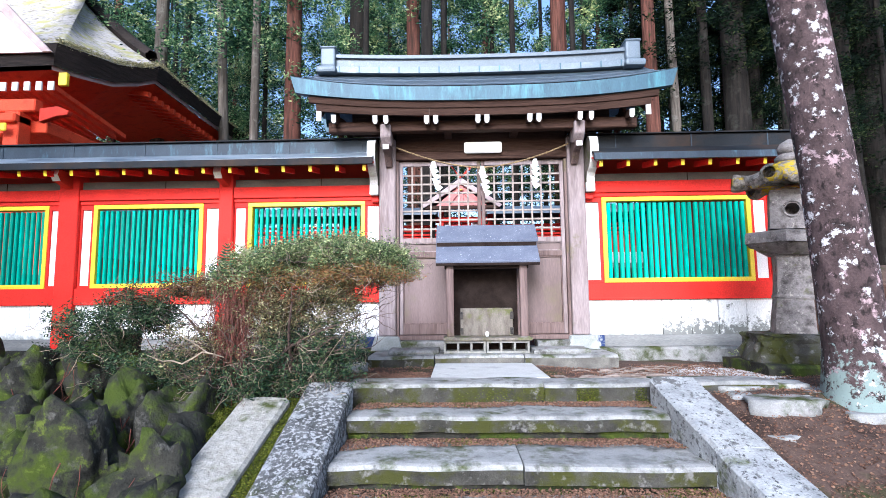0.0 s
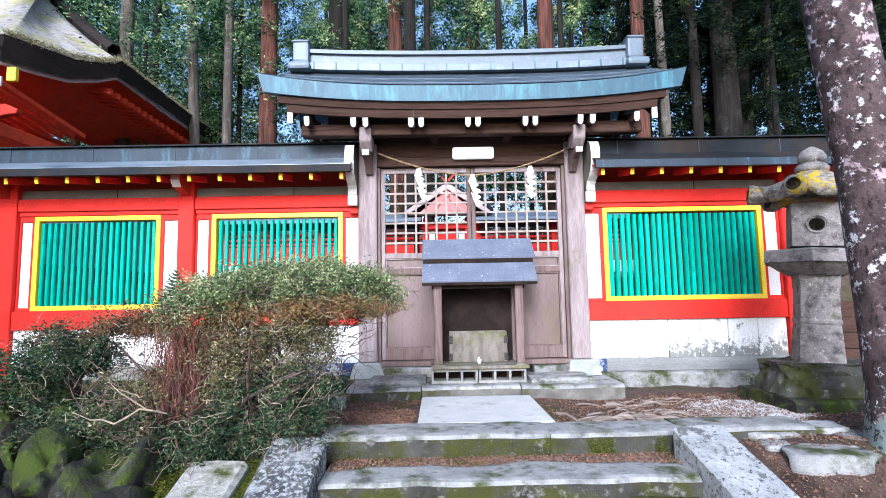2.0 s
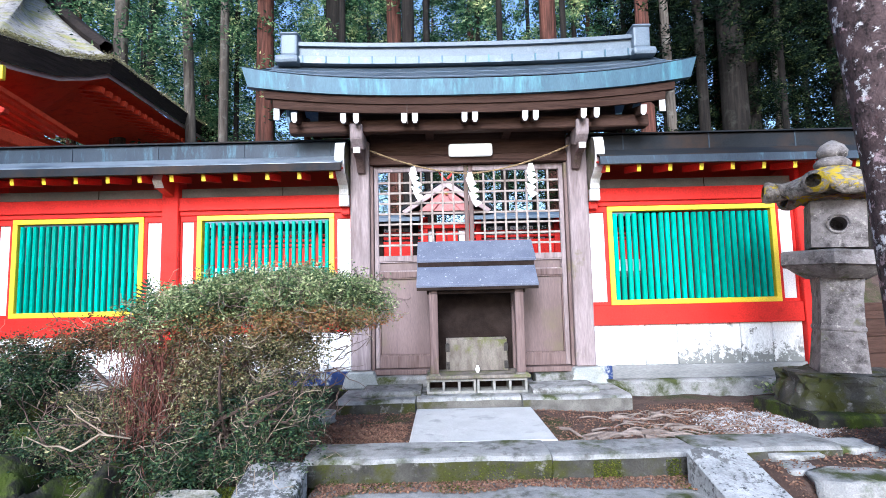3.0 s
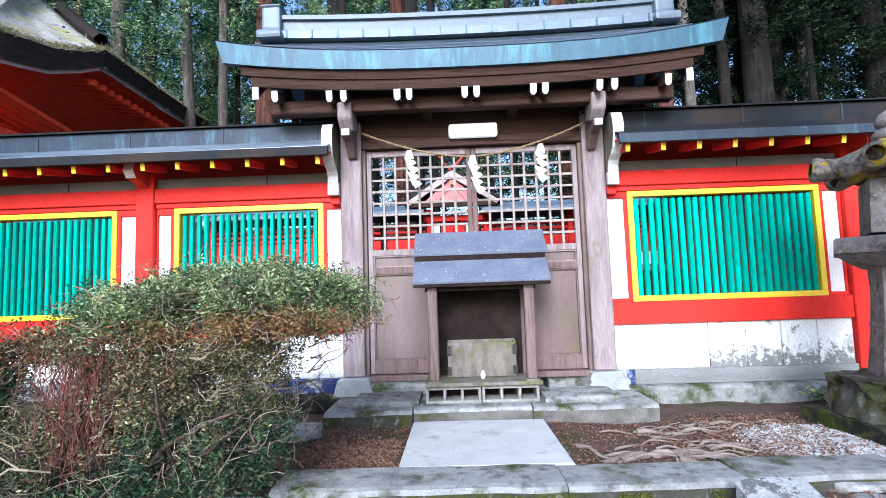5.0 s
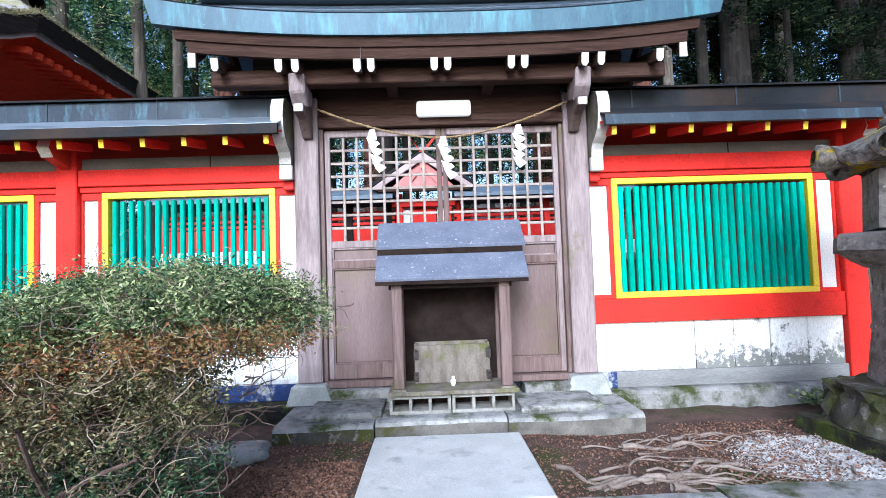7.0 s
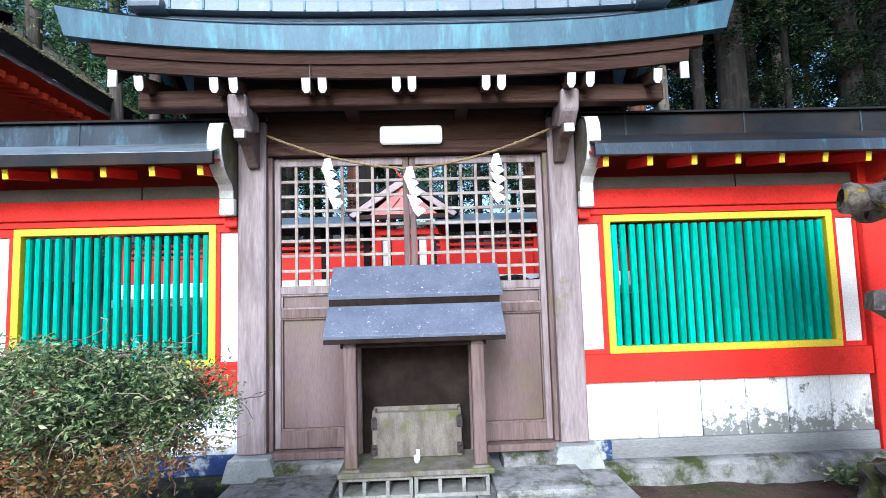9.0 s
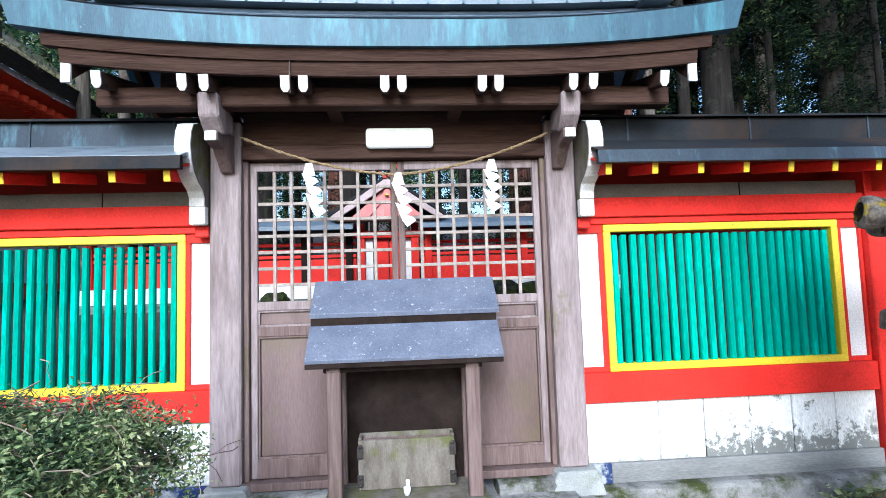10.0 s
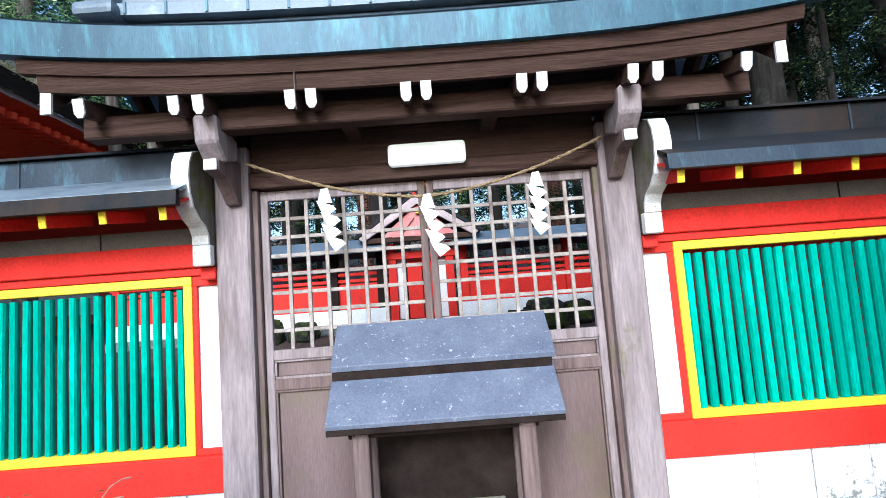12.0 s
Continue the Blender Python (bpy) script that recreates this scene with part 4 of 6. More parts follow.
for x, zt, tilt in ((-0.585, 3.035, 4), (0.005, 2.962, 2), (0.64, 3.045, -3)):
    st = thing("paper_streamer", (x, -0.175, zt), "white folded paper zigzag streamer hanging from the rope", "paper streamer", "paper streamers")
    bm = bmesh.new()
    lean = 0.012 if tilt > 0 else -0.004
    px, pz, w = x - 0.015, zt + 0.012, 0.075
    prism([(px, pz), (px + 0.04, pz + 0.004), (px + w - 0.012, pz - 0.085), (px - 0.022, pz - 0.075)], "y", -0.178, -0.1795, bm)
    for k in range(4):
        zz, xx = pz - 0.07 - 0.068 * k, px - 0.022 + lean * (k + 0.5)
        if k % 2:
            xx += 0.012
        prism([(xx - 0.012, zz + 0.004), (xx + w + 0.006, zz - 0.03), (xx + w + 0.026, zz - 0.052), (xx + w * 0.55, zz - 0.094), (xx + 0.012, zz - 0.055)], "y", -0.1805 - 0.004 * k, -0.182 - 0.004 * k, bm)
    part("paper", bm, PAPER, st)

# ---- offertory shelter, box and blocks ----
shelter = thing("offertory_shelter", (0.02, -0.35, 0.93), "small wooden shelter with a slate-blue sheet roof", "shelter")
for x in (-0.391, 0.426):
    part("post", box(x - 0.041, x + 0.041, -0.52, -0.44, 0.975, 1.80, 0.006), WOOD, shelter)
    part("back_post", box(x - 0.035, x + 0.035, -0.20, -0.13, 0.965, 2.06, 0.006), WOOD, shelter)
    part("side_beam", prism([(-0.53, 1.73), (-0.17, 2.06), (-0.17, 2.12), (-0.53, 1.79)], "x", x - 0.03, x + 0.03), WOOD, shelter)
    part("shoe", box(x - 0.058, x + 0.058, -0.54, -0.42, 0.93, 0.975, 0.008), WOOD_MOSS, shelter)
part("front_beam", box(-0.45, 0.485, -0.515, -0.45, 1.72, 1.79, 0.006), DARK_WOOD_SHADE, shelter)
# The shade inside the shelter is put into the colour of these boards.
part("back_panel", box(-0.355, 0.39, -0.165, -0.145, 0.965, 2.05, 0.0), DARK_WOOD_SHADE, shelter, "dark back boards")
part("lower_roof", prism([(-0.575, 1.782), (-0.33, 2.02), (-0.33, 2.05), (-0.58, 1.806)], "x", -0.545, 0.607, bev=0.003), LEAD, shelter, "slate-blue sheet roof")
part("upper_roof", prism([(-0.40, 2.03), (-0.18, 2.225), (-0.18, 2.262), (-0.405, 2.06)], "x", -0.545, 0.62, bev=0.003), LEAD, shelter, "slate-blue sheet roof")
part("roof_edge", box(-0.543, 0.604, -0.578, -0.54, 1.755, 1.783, 0.003), DARK_WOOD_SHADE, shelter)
# Added dark strip that paints the step shadow between the two sheets.
part("roof_batten", box(-0.54, 0.60, -0.396, -0.376, 1.985, 2.031, 0.002), DARK_WOOD_SHADE, shelter, "dark strip standing in for the shadow under the upper sheet")
part("platform", box(-0.47, 0.505, -0.56, -0.13, 0.93, 0.963, 0.006), WOOD_MOSS, shelter, "mossy plank platform")

obox = thing("offertory_box", (0.022, -0.22, 0.965), "mossy grey wooden offertory box with iron corners", "offertory box")
OX0, OX1, OZ = -0.278, 0.322, 0.965
part("front_board", box(OX0, OX1, -0.305, -0.28, OZ, OZ + 0.30, 0.006), WOOD_MOSS, obox)
part("back_board", box(OX0, OX1, -0.195, -0.175, OZ, OZ + 0.315, 0.006), WOOD_MOSS, obox)
for x in (OX0, OX1 - 0.022):
    part("side_board", box(x, x + 0.022, -0.279, -0.196, OZ, OZ + 0.31, 0.004), WOOD_MOSS, obox)
part("bottom", box(OX0 + 0.025, OX1 - 0.025, -0.279, -0.196, OZ, OZ + 0.015, 0), DARK_WOOD_SHADE, obox)
for i in range(3):
    part("grate_bar", box(OX0 + 0.023, OX1 - 0.023, -0.266 + 0.025 * i, -0.256 + 0.025 * i, OZ + 0.262, OZ + 0.29, 0.002), WOOD, obox)
stud = lathe([(0.013, 0), (0.011, 0.007), (0.003, 0.010)], 8, (0, 0, 0))
STUD = mesh_of("stud", stud, DARK_METAL, True)
for x in (OX0 + 0.014, OX1 - 0.014):
    for z in (0.03, 0.075, 0.20, 0.265):
        piece("stud", STUD, (x, -0.305, OZ + z), obox, (radians(90), 0, 0))
    for z in (0.02, 0.19):
        part("corner_plate", box(x - 0.02, x + 0.02, -0.309, -0.3055, OZ + z, OZ + z + 0.075, 0), DARK_METAL, obox)
part("latch", box(0.012, 0.036, -0.317, -0.3055, OZ + 0.004, OZ + 0.055, 0.003), PAPER, obox, "small white latch")
sake = thing("white_cup", (0.02, -0.40, 0.963), "tiny white porcelain cup on the platform", "cup")
part("bowl", lathe([(0.014, 0.0), (0.02, 0.02), (0.022, 0.045), (0.019, 0.045), (0.015, 0.012)], 12, (0.02, -0.40, 0.963)), PAPER, sake, smooth=True)


def hollow_block(x0, x1, holes):
    """A concrete block lying on its side, its cells open to the front."""
    y0, y1, z0, z1 = -0.53, -0.30, 0.79, 0.929
    ob = thing("concrete_block", ((x0 + x1) / 2, -0.4, 0.785), "grey hollow concrete block under the platform", "concrete block", "blocks under the shelter")
    part("top_shell", box(x0, x1, y0, y1, z1 - 0.026, z1, 0.004), CONCRETE, ob)
    part("bottom_shell", box(x0, x1, y0, y1, z0, z0 + 0.026, 0.004), CONCRETE, ob)
    w = (x1 - x0 - 0.024 * (holes + 1)) / holes
    for i in range(holes + 1):
        a = x0 + i * (w + 0.024)
        part("web", box(a, a + 0.024, y0 + 0.002, y1, z0 + 0.026, z1 - 0.026, 0.003), CONCRETE, ob)
    # Dark sheet added so that the open cells look black with shade.
    part("back", box(x0 + 0.024, x1 - 0.024, y1 - 0.02, y1 - 0.004, z0 + 0.026, z1 - 0.026, 0), DARK_WOOD_SHADE, ob)


hollow_block(-0.466, -0.005, 3)
hollow_block(0.003, 0.475, 3)

# added dark planks standing in for the shaded earth bank behind the lantern
bank_planks = thing("timber_wall", (4.8, 0.5, 0.4), "dark brown planks standing in for the shaded bank behind the lantern", "wall", kind="structure")
for i in range(6):
    part("plank", box(3.66, 7.2, 0.44 + 0.006 * (i % 2), 0.50, 0.38 + 0.19 * i, 0.565 + 0.19 * i, 0.006), WOOD_X, bank_planks)
for x in (3.72, 5.4, 7.1):
    part("post", box(x - 0.06, x + 0.06, 0.505, 0.62, 0.3, 1.56, 0.008), WOOD_X, bank_planks)

# ---- inner court behind the gate ----
inner_w = thing("inner_fence", (-2.6, 4.1, 2.0), "vermilion inner fence on a pale stone base", "fence")
inner_e = thing("inner_fence", (1.9, 4.1, 2.0), "vermilion inner fence on a pale stone base", "fence")
for wall, a, b in ((inner_w, -4.6, -0.70), (inner_e, 0.28, 3.4)):
    part("base", step_stone(a, b, 3.92, 4.4, 2.16, a, 0.35), STONE, wall, "rough stone base")
    part("sill", box(a, b, 3.98, 4.2, 2.162, 2.38, 0.006), WHITE, wall, "white base board")
    part("panel", box(a, b, 4.06, 4.12, 2.382, 2.74, 0.004), RED, wall)
    for z in (2.76, 2.85, 2.94):
        part("rail", box(a, b, 4.03, 4.15, z, z + 0.045, 0.004), RED, wall)
    for x in (a + 0.1, (a + b) / 2, b - 0.75, b - 0.1):
        part("post", box(x - 0.05, x + 0.05, 4.0, 4.15, 2.38, 3.2, 0.005), DARK_WOOD_SHADE if abs(x) < 1.7 and abs(x) > 0.4 else RED, wall)
    part("eave", prism([(3.6, 3.13), (3.6, 3.19), (4.1, 3.36), (4.6, 3.19), (4.6, 3.13), (4.1, 3.28)], "x", a, b), COPPER_GREY, wall, "grey sheet roof")
inner = thing("inner_gate", (-0.4, 4.1, 2.0), "small vermilion inner gate with a gabled roof", "gate")
part("base", step_stone(-0.72, 0.30, 3.75, 4.4, 2.16, 3, 0.35), STONE, inner)
for x in (-0.62, 0.18):
    part("post", box(x - 0.055, x + 0.055, 3.95, 4.1, 2.165, 3.25, 0.006), RED, inner)
    part("side_panel", box(x + (0.06 if x < -0.2 else -0.17), x + (0.17 if x < -0.2 else -0.06), 4.03, 4.07, 2.2, 3.02, 0), WHITE, inner, "white side panel")
for a, b in ((-0.42, -0.22), (-0.205, -0.01)):
    part("door", box(a, b, 4.03, 4.075, 2.2, 3.02, 0.004), RED, inner)
part("lintel", box(-0.74, 0.31, 3.93, 4.1, 3.03, 3.13, 0.006), RED, inner)
part("gable_board", prism([(-0.75, 3.28), (-0.21, 3.74), (0.33, 3.28)], "y", 3.67, 3.70), PINK_RED, inner, "red gable board with pale haze in its colour")
for s in (-1, 1):
    part("barge_board", prism([(-0.21, 3.86), (-0.21, 3.73), (-0.21 + s * 0.74, 3.26), (-0.21 + s * 0.80, 3.31)], "y", 3.60, 3.66, bev=0.004), PINK_WOOD, inner, "pale pink barge board")
    part("roof_sheet", prism([(-0.21, 3.90), (-0.21, 3.865), (-0.21 + s * 0.82, 3.315), (-0.21 + s * 0.85, 3.35)], "y", 3.6, 4.9), COPPER_DARK, inner)
    part("strut", prism([(-0.21 + s * 0.05, 3.55), (-0.21 + s * 0.12, 3.55), (-0.21 + s * 0.36, 3.30), (-0.21 + s * 0.26, 3.30)], "y", 3.64, 3.668), PINK_RED, inner)
part("king_post", box(-0.255, -0.165, 3.64, 3.668, 3.3, 3.70, 0.004), PINK_RED, inner)
part("tie_beam", box(-0.95, 0.55, 3.64, 3.74, 3.24, 3.31, 0.006), WOOD_X, inner)
part("ornament", lathe([(0.03, 0), (0.03, 0.015), (0.01, 0.02)], 10, (-0.21, 3.6, 3.60)), YELLOW, inner)
for s in (-1, 1):
    part("chigi", prism([(-0.25, 3.85), (-0.20, 3.85), (-0.21 + s * 0.28, 4.16), (-0.21 + s * 0.23, 4.16)], "y", 3.62 + 0.05 * s, 3.66 + 0.05 * s), RED_OLD, inner, "crossed roof finial")
for ob in (inner_w, inner_e, inner):
    ob.location.z -= 0.09
for k, (x, y, s) in enumerate([(-2.3, 3.55, 0.2), (-1.8, 3.6, 0.15), (1.35, 3.5, 0.22), (1.75, 3.55, 0.18), (1.0, 3.45, 0.14)]):
    ob = part("boulder", rock((x, y, ground_z(x, y) + s * 0.4), (s * 1.3, s, s), k + 60), STONE_MOSS, None)
    tagged(ob, "grey stone on the bank of the inner court", "stone", "stones of the inner court")

# ---- great hall behind the west fence ----
hall = thing("shrine_hall", (-11, 8, 1.0), "large vermilion hall with a mossy bark-thatched roof", "hall")
HX, HY = -7.1, 4.8


def hall_eave(t, k):
    """Thick curved eave: t from the porch front over the corner to the rear; k: 0 top edge, 1 bottom edge."""
    keys = [(-14.0, 2.9, 6.30), (-7.95, 2.9, 6.38), (-7.76, 3.3, 6.40), (-7.52, 4.0, 6.46), (-7.3, 4.5, 6.62), (HX, HY, 6.80), (-7.12, 5.8, 6.80), (-7.18, 7.4, 6.80), (-7.25, 9.8, 6.84), (-7.35, 12.5, 6.95)]
    f = t * (len(keys) - 1)
    i = min(int(f), len(keys) - 2)
    p = Vector(keys[i]).lerp(Vector(keys[i + 1]), f - i)
    inset = 0.10 * k
    return Vector((p.x - inset, p.y + inset * 0.6, p.z - (0.42 - 0.12 * smooth_step(0.2, 0.5, t)) * k))


ts = [i / 45 for i in range(46)]
bm = sheet(lambda t, k: hall_eave(t, k), ts, [0, 0.33, 0.66, 1.0])
part("thatch_edge", bm, THATCH_EDGE, hall, "thick dark thatch edge")


def hall_roof(t, v):
    e = hall_eave(t, 0)
    turn = smooth_step(0.0, 0.35, t)
    p = e.lerp(Vector((min(e.x, -10.6) * (1 - turn) - 12.0 * turn, 7.6 + 0.9 * smooth_step(0.35, 0.75, t), 11.0)), v)
    p.z -= 1.1 * v * (1 - v)
    p.z += 0.05 * noise.noise(p * 2.2)
    return p


bm = sheet(hall_roof, ts, [0, 0.03, 0.08, 0.15, 0.25, 0.4, 0.6, 0.8, 1.0])
part("thatch_roof", bm, THATCH, hall, "sunlit bark thatch with moss", smooth=True)
part("hip_ridge", tube([hall_roof(0.62, v) + Vector((0.1, 0, 0.12)) for v in (0.22, 0.4, 0.6, 0.8, 1.0)], [0.16] * 5, 6), THATCH_EDGE, hall, "dark hip ridge")
part("roof_log", tube([(-10.9, 7.7, 9.55), (-9.9, 7.7, 9.95)], [0.13, 0.13], 10), CEDAR_GREY_SHADED, hall, "projecting ridge log")
bm = sheet(lambda t, k: hall_eave(t, 1) + Vector((-0.15 - 2.4 * k, 0.1 + 1.2 * k if t < 0.6 else 0.1, -0.03 - 0.55 * k)), ts, [0, 0.5, 1.0])
part("soffit", bm, HALL_RED, hall, "vermilion boarded soffit")
bm = sheet(lambda t, k: hall_eave(t, 1) + Vector((-0.05, 0.03, 0.02 - 0.10 * k)), ts, [0, 1.0])
bmesh.ops.solidify(bm, geom=bm.faces[:], thickness=0.05)
part("eave_board", bm, PINK_WOOD, hall, "pale weathered eave board")
part("wall", box(-16, -9.9, 5.4, 12, 1.0, 5.75, 0.02), HALL_RED, hall)
part("side_panel", box(-9.88, -9.85, 5.9, 11.5, 2.6, 5.0, 0), WHITE, hall, "white plaster panel")
r_end = mesh_of("rafter_end", box(-0.06, 0.06, -0.02, 0.02, -0.09, 0.09, 0.005), WHITE_PAINT)
r_bar = mesh_of("rafter", box(-0.045, 0.045, 0.021, 2.2, -0.045, 0.045, 0), HALL_RED)
for i in range(22):
    x = -8.2 - 0.24 * i
    piece("rafter_end", r_end, (x, 3.12, 5.62), hall)
    piece("rafter", r_bar, (x, 3.12, 5.62), hall, (radians(-8), 0, 0))
s_bar = mesh_of("side_rafter", box(-1.8, 0.0, -0.05, 0.05, -0.12, 0.0, 0), HALL_RED)
for i in range(26):
    y = 5.0 + 0.27 * i
    piece("side_rafter", s_bar, (-7.42 - 0.008 * i, y, 6.26), hall, (0, radians(10), 0))
part("gold_cap", box(-8.02, -7.85, 3.06, 3.14, 5.60, 5.86, 0.01), YELLOW, hall, "gilt beam end")
q = np.random.default_rng(55)
fringe = np.array([hall_roof(u, v) for u, v in zip(q.uniform(0, 1, 9000), np.abs(q.normal(size=9000)) * 0.02)]) + q.normal(size=(9000, 3)) * 0.03 + np.array((0, 0, 0.02))
ob = new("moss_fringe", leaves(fringe, 0.022, q, "moss_fringe", LITTER_PALE, 0.5, 3.0))
tagged(under(ob, hall), "ragged straw and moss on the eave", kind="stuff")
part("porch_beam", box(-14, -8.35, 2.95, 3.15, 5.05, 5.30, 0.02), HALL_RED, hall)
part("porch_post", box(-8.9, -8.6, 2.9, 3.2, 1.0, 5.05, 0.02), HALL_RED, hall)
for k in range(3):
    part("bracket_block", box(-9.1 - 1.1 * k, -8.6 - 1.1 * k, 2.80, 3.2, 4.80, 4.98, 0.03), HALL_RED, hall)
    part("gold_fitting", box(-9.0 - 1.1 * k, -8.7 - 1.1 * k, 2.74, 2.79, 4.60, 4.76, 0.02), YELLOW, hall, "gilt carved fitting")
part("nose_carving", prism([(-8.3, 5.12), (-7.95, 5.16), (-7.72, 5.06), (-7.75, 4.98), (-7.95, 4.96), (-8.3, 4.85)], "y", 3.0, 3.12, bev=0.01), RED_OLD, hall)
part("beam", box(-9.9, -8.3, 3.2, 5.4, 4.7, 4.95, 0.02), HALL_RED, hall)

part("porch_gable", prism([(-8.12, 6.18), (-9.0, 7.05), (-9.9, 7.4), (-11.5, 7.5), (-11.5, 6.18)], "y", 2.86, 2.90), WHITE, hall, "white gable panel")
part("gable_board", prism([(-7.98, 6.16), (-8.16, 6.16), (-9.02, 6.98), (-9.92, 7.33), (-11.5, 7.43), (-11.5, 7.62), (-9.88, 7.52), (-8.94, 7.16)], "y", 2.80, 2.856), PINK_WOOD, hall, "faded pink gable board")

# ---- stone lantern ----
LX, LY = 2.87, -1.15
lantern = thing("stone_lantern", (LX, LY, 0.55), "old mossy stone lantern with curled roof corners", "stone lantern")
part("ground_block", step_stone(LX - 0.47, LX + 0.50, LY - 0.42, LY + 0.35, 0.78, 5, 0.28), STONE_MOSS, lantern, "dark foundation block")
part("base_stone", rock((LX + 0.02, LY, 0.86), (0.42, 0.36, 0.25), 21, 0.30, 4, flat=0.70), STONE_MOSSY_SHADE, lantern, "rough weathered base stone")
part("shaft", lathe([(0.236, 0), (0.228, 0.06), (0.212, 0.25), (0.203, 0.33), (0.214, 0.345), (0.214, 0.365), (0.203, 0.38), (0.196, 0.60), (0.212, 0.77)], 4, (LX + 0.005, LY, 1.02), turn=math.pi / 4 + 0.08), STONE_LANTERN, lantern, "square tapered stone shaft")
part("platform", lathe([(0.23, 0), (0.32, 0.05), (0.385, 0.095), (0.42, 0.10), (0.42, 0.195), (0.405, 0.21), (0.24, 0.23)], 6, (LX, LY, 1.775), turn=0.35, wob=0.02), STONE_LANTERN, lantern)
# fire box with a round opening in its front
fb = bmesh.new()
cx, cy, z0, z1, h = LX, LY, 2.0, 2.40, 0.182
zc, r = 2.21, 0.058
ring = []
for k in range(24):
    a = 2 * math.pi * k / 24
    d = max(abs(math.cos(a)), abs(math.sin(a)))
    ring.append((fb.verts.new((cx + h * math.cos(a) / d, cy - h, zc + 0.19 * math.sin(a) / d)), fb.verts.new((cx + r * math.cos(a), cy - h, zc + r * math.sin(a))), fb.verts.new((cx + r * math.cos(a), cy - h + 0.2, zc + r * math.sin(a))), fb.verts.new((cx + h * math.cos(a) / d, cy + h, zc + 0.19 * math.sin(a) / d))))
for k in range(24):
    p, q = ring[k], ring[(k + 1) % 24]
    for j in range(3):
        if j < 2:
            fb.faces.new((p[j], q[j], q[j + 1], p[j + 1]))
    fb.faces.new((p[0], p[3], q[3], q[0]))
fb.faces.new([p[2] for p in ring])
fb.faces.new([p[3] for p in ring])
bmesh.ops.recalc_face_normals(fb, faces=fb.faces[:])
fire_box = part("fire_box", fb, STONE_LANTERN, lantern, "fire box with a round opening")
part("opening_rim", tube([(cx + 0.075 * math.cos(a), cy - h - 0.002, zc + 0.075 * math.sin(a)) for a in [2 * math.pi * k / 24 for k in range(25)]], [0.010] * 25, 6), STONE_LANTERN, fire_box)
rf = bmesh.new()
rows = []
for v in range(9):
    t = v / 8
    row = []
    for k in range(48):
        a = 2 * math.pi * k / 48 + 0.12
        c = abs(math.cos(3 * (a - 0.12))) ** 3
        R = (0.12 + 0.285 * t ** 0.8) * (1 + 0.09 * c * t)
        z = 2.70 - 0.20 * t ** 0.9 + 0.10 * c * t ** 3 + 0.008 * noise.noise((a * 3, t * 5, 2))
        row.append(rf.verts.new((LX + R * math.cos(a), LY + R * math.sin(a), z)))
    rows.append(row)
low = [rf.verts.new((LX + (v.co.x - LX) * 0.92, LY + (v.co.y - LY) * 0.92, v.co.z - 0.085)) for v in rows[-1]]
rows.append(low)
for a, b in zip(rows, rows[1:]):
    for k in range(48):
        rf.faces.new((a[k], a[(k + 1) % 48], b[(k + 1) % 48], b[k]))
rf.faces.new(rows[0])
rf.faces.new(low)
bmesh.ops.recalc_face_normals(rf, faces=rf.faces[:])
lantern_roof = part("roof", rf, LICHEN_Y, lantern, "mossy lantern roof", smooth=True)
for k in range(6):
    a = 0.12 + math.pi * k / 3
    d = Vector((math.cos(a), math.sin(a), 0))
    c = Vector((LX, LY, 2.525)) + d * 0.365
    bm = tube([c - d * 0.14 + Vector((0, 0, 0.02)), c - d * 0.04 + Vector((0, 0, -0.02)), c + d * 0.02 + Vector((0, 0, -0.025)), c + d * 0.065 + Vector((0, 0, -0.02)), c + d * 0.105 + Vector((0, 0, -0.015)), c + d * 0.132 + Vector((0, 0, -0.013)), c + d * 0.142 + Vector((0, 0, -0.012))], [0.055, 0.06, 0.07, 0.088, 0.093, 0.088, 0.055], 14)
    part("curled_corner", bm, LICHEN_Y, lantern_roof, "yellow-lichened curled corner", smooth=True)
part("collar", lathe([(0.08, 0), (0.125, 0.025), (0.135, 0.06), (0.11, 0.09), (0.09, 0.105)], 20, (LX, LY, 2.68), wob=0.008), STONE_LANTERN, lantern, smooth=True)
part("jewel", lathe([(0.07, 0), (0.105, 0.03), (0.112, 0.07), (0.085, 0.12), (0.03, 0.16), (0.005, 0.17)], 20, (LX, LY, 2.775), wob=0.008), STONE_LANTERN, lantern, smooth=True)

# the lantern leans a little and is turned towards the path; its foundation lies square
lean = Matrix.Rotation(radians(3.6), 4, "Y") @ Matrix.Rotation(radians(-28), 4, "Z")
lantern.matrix_basis = Matrix.Translation(lantern.location) @ lean
for ob in lantern.children:
    if ob.name.startswith(("ground_block", "base_stone")):
        ob.matrix_basis = lean.inverted() @ ob.matrix_basis

# ---- leaning lichen-covered tree beside the lantern ----
tree = thing("lichen_tree", (2.54, -2.35, 0.5), "leaning tree trunk blotched with white lichen", "tree")


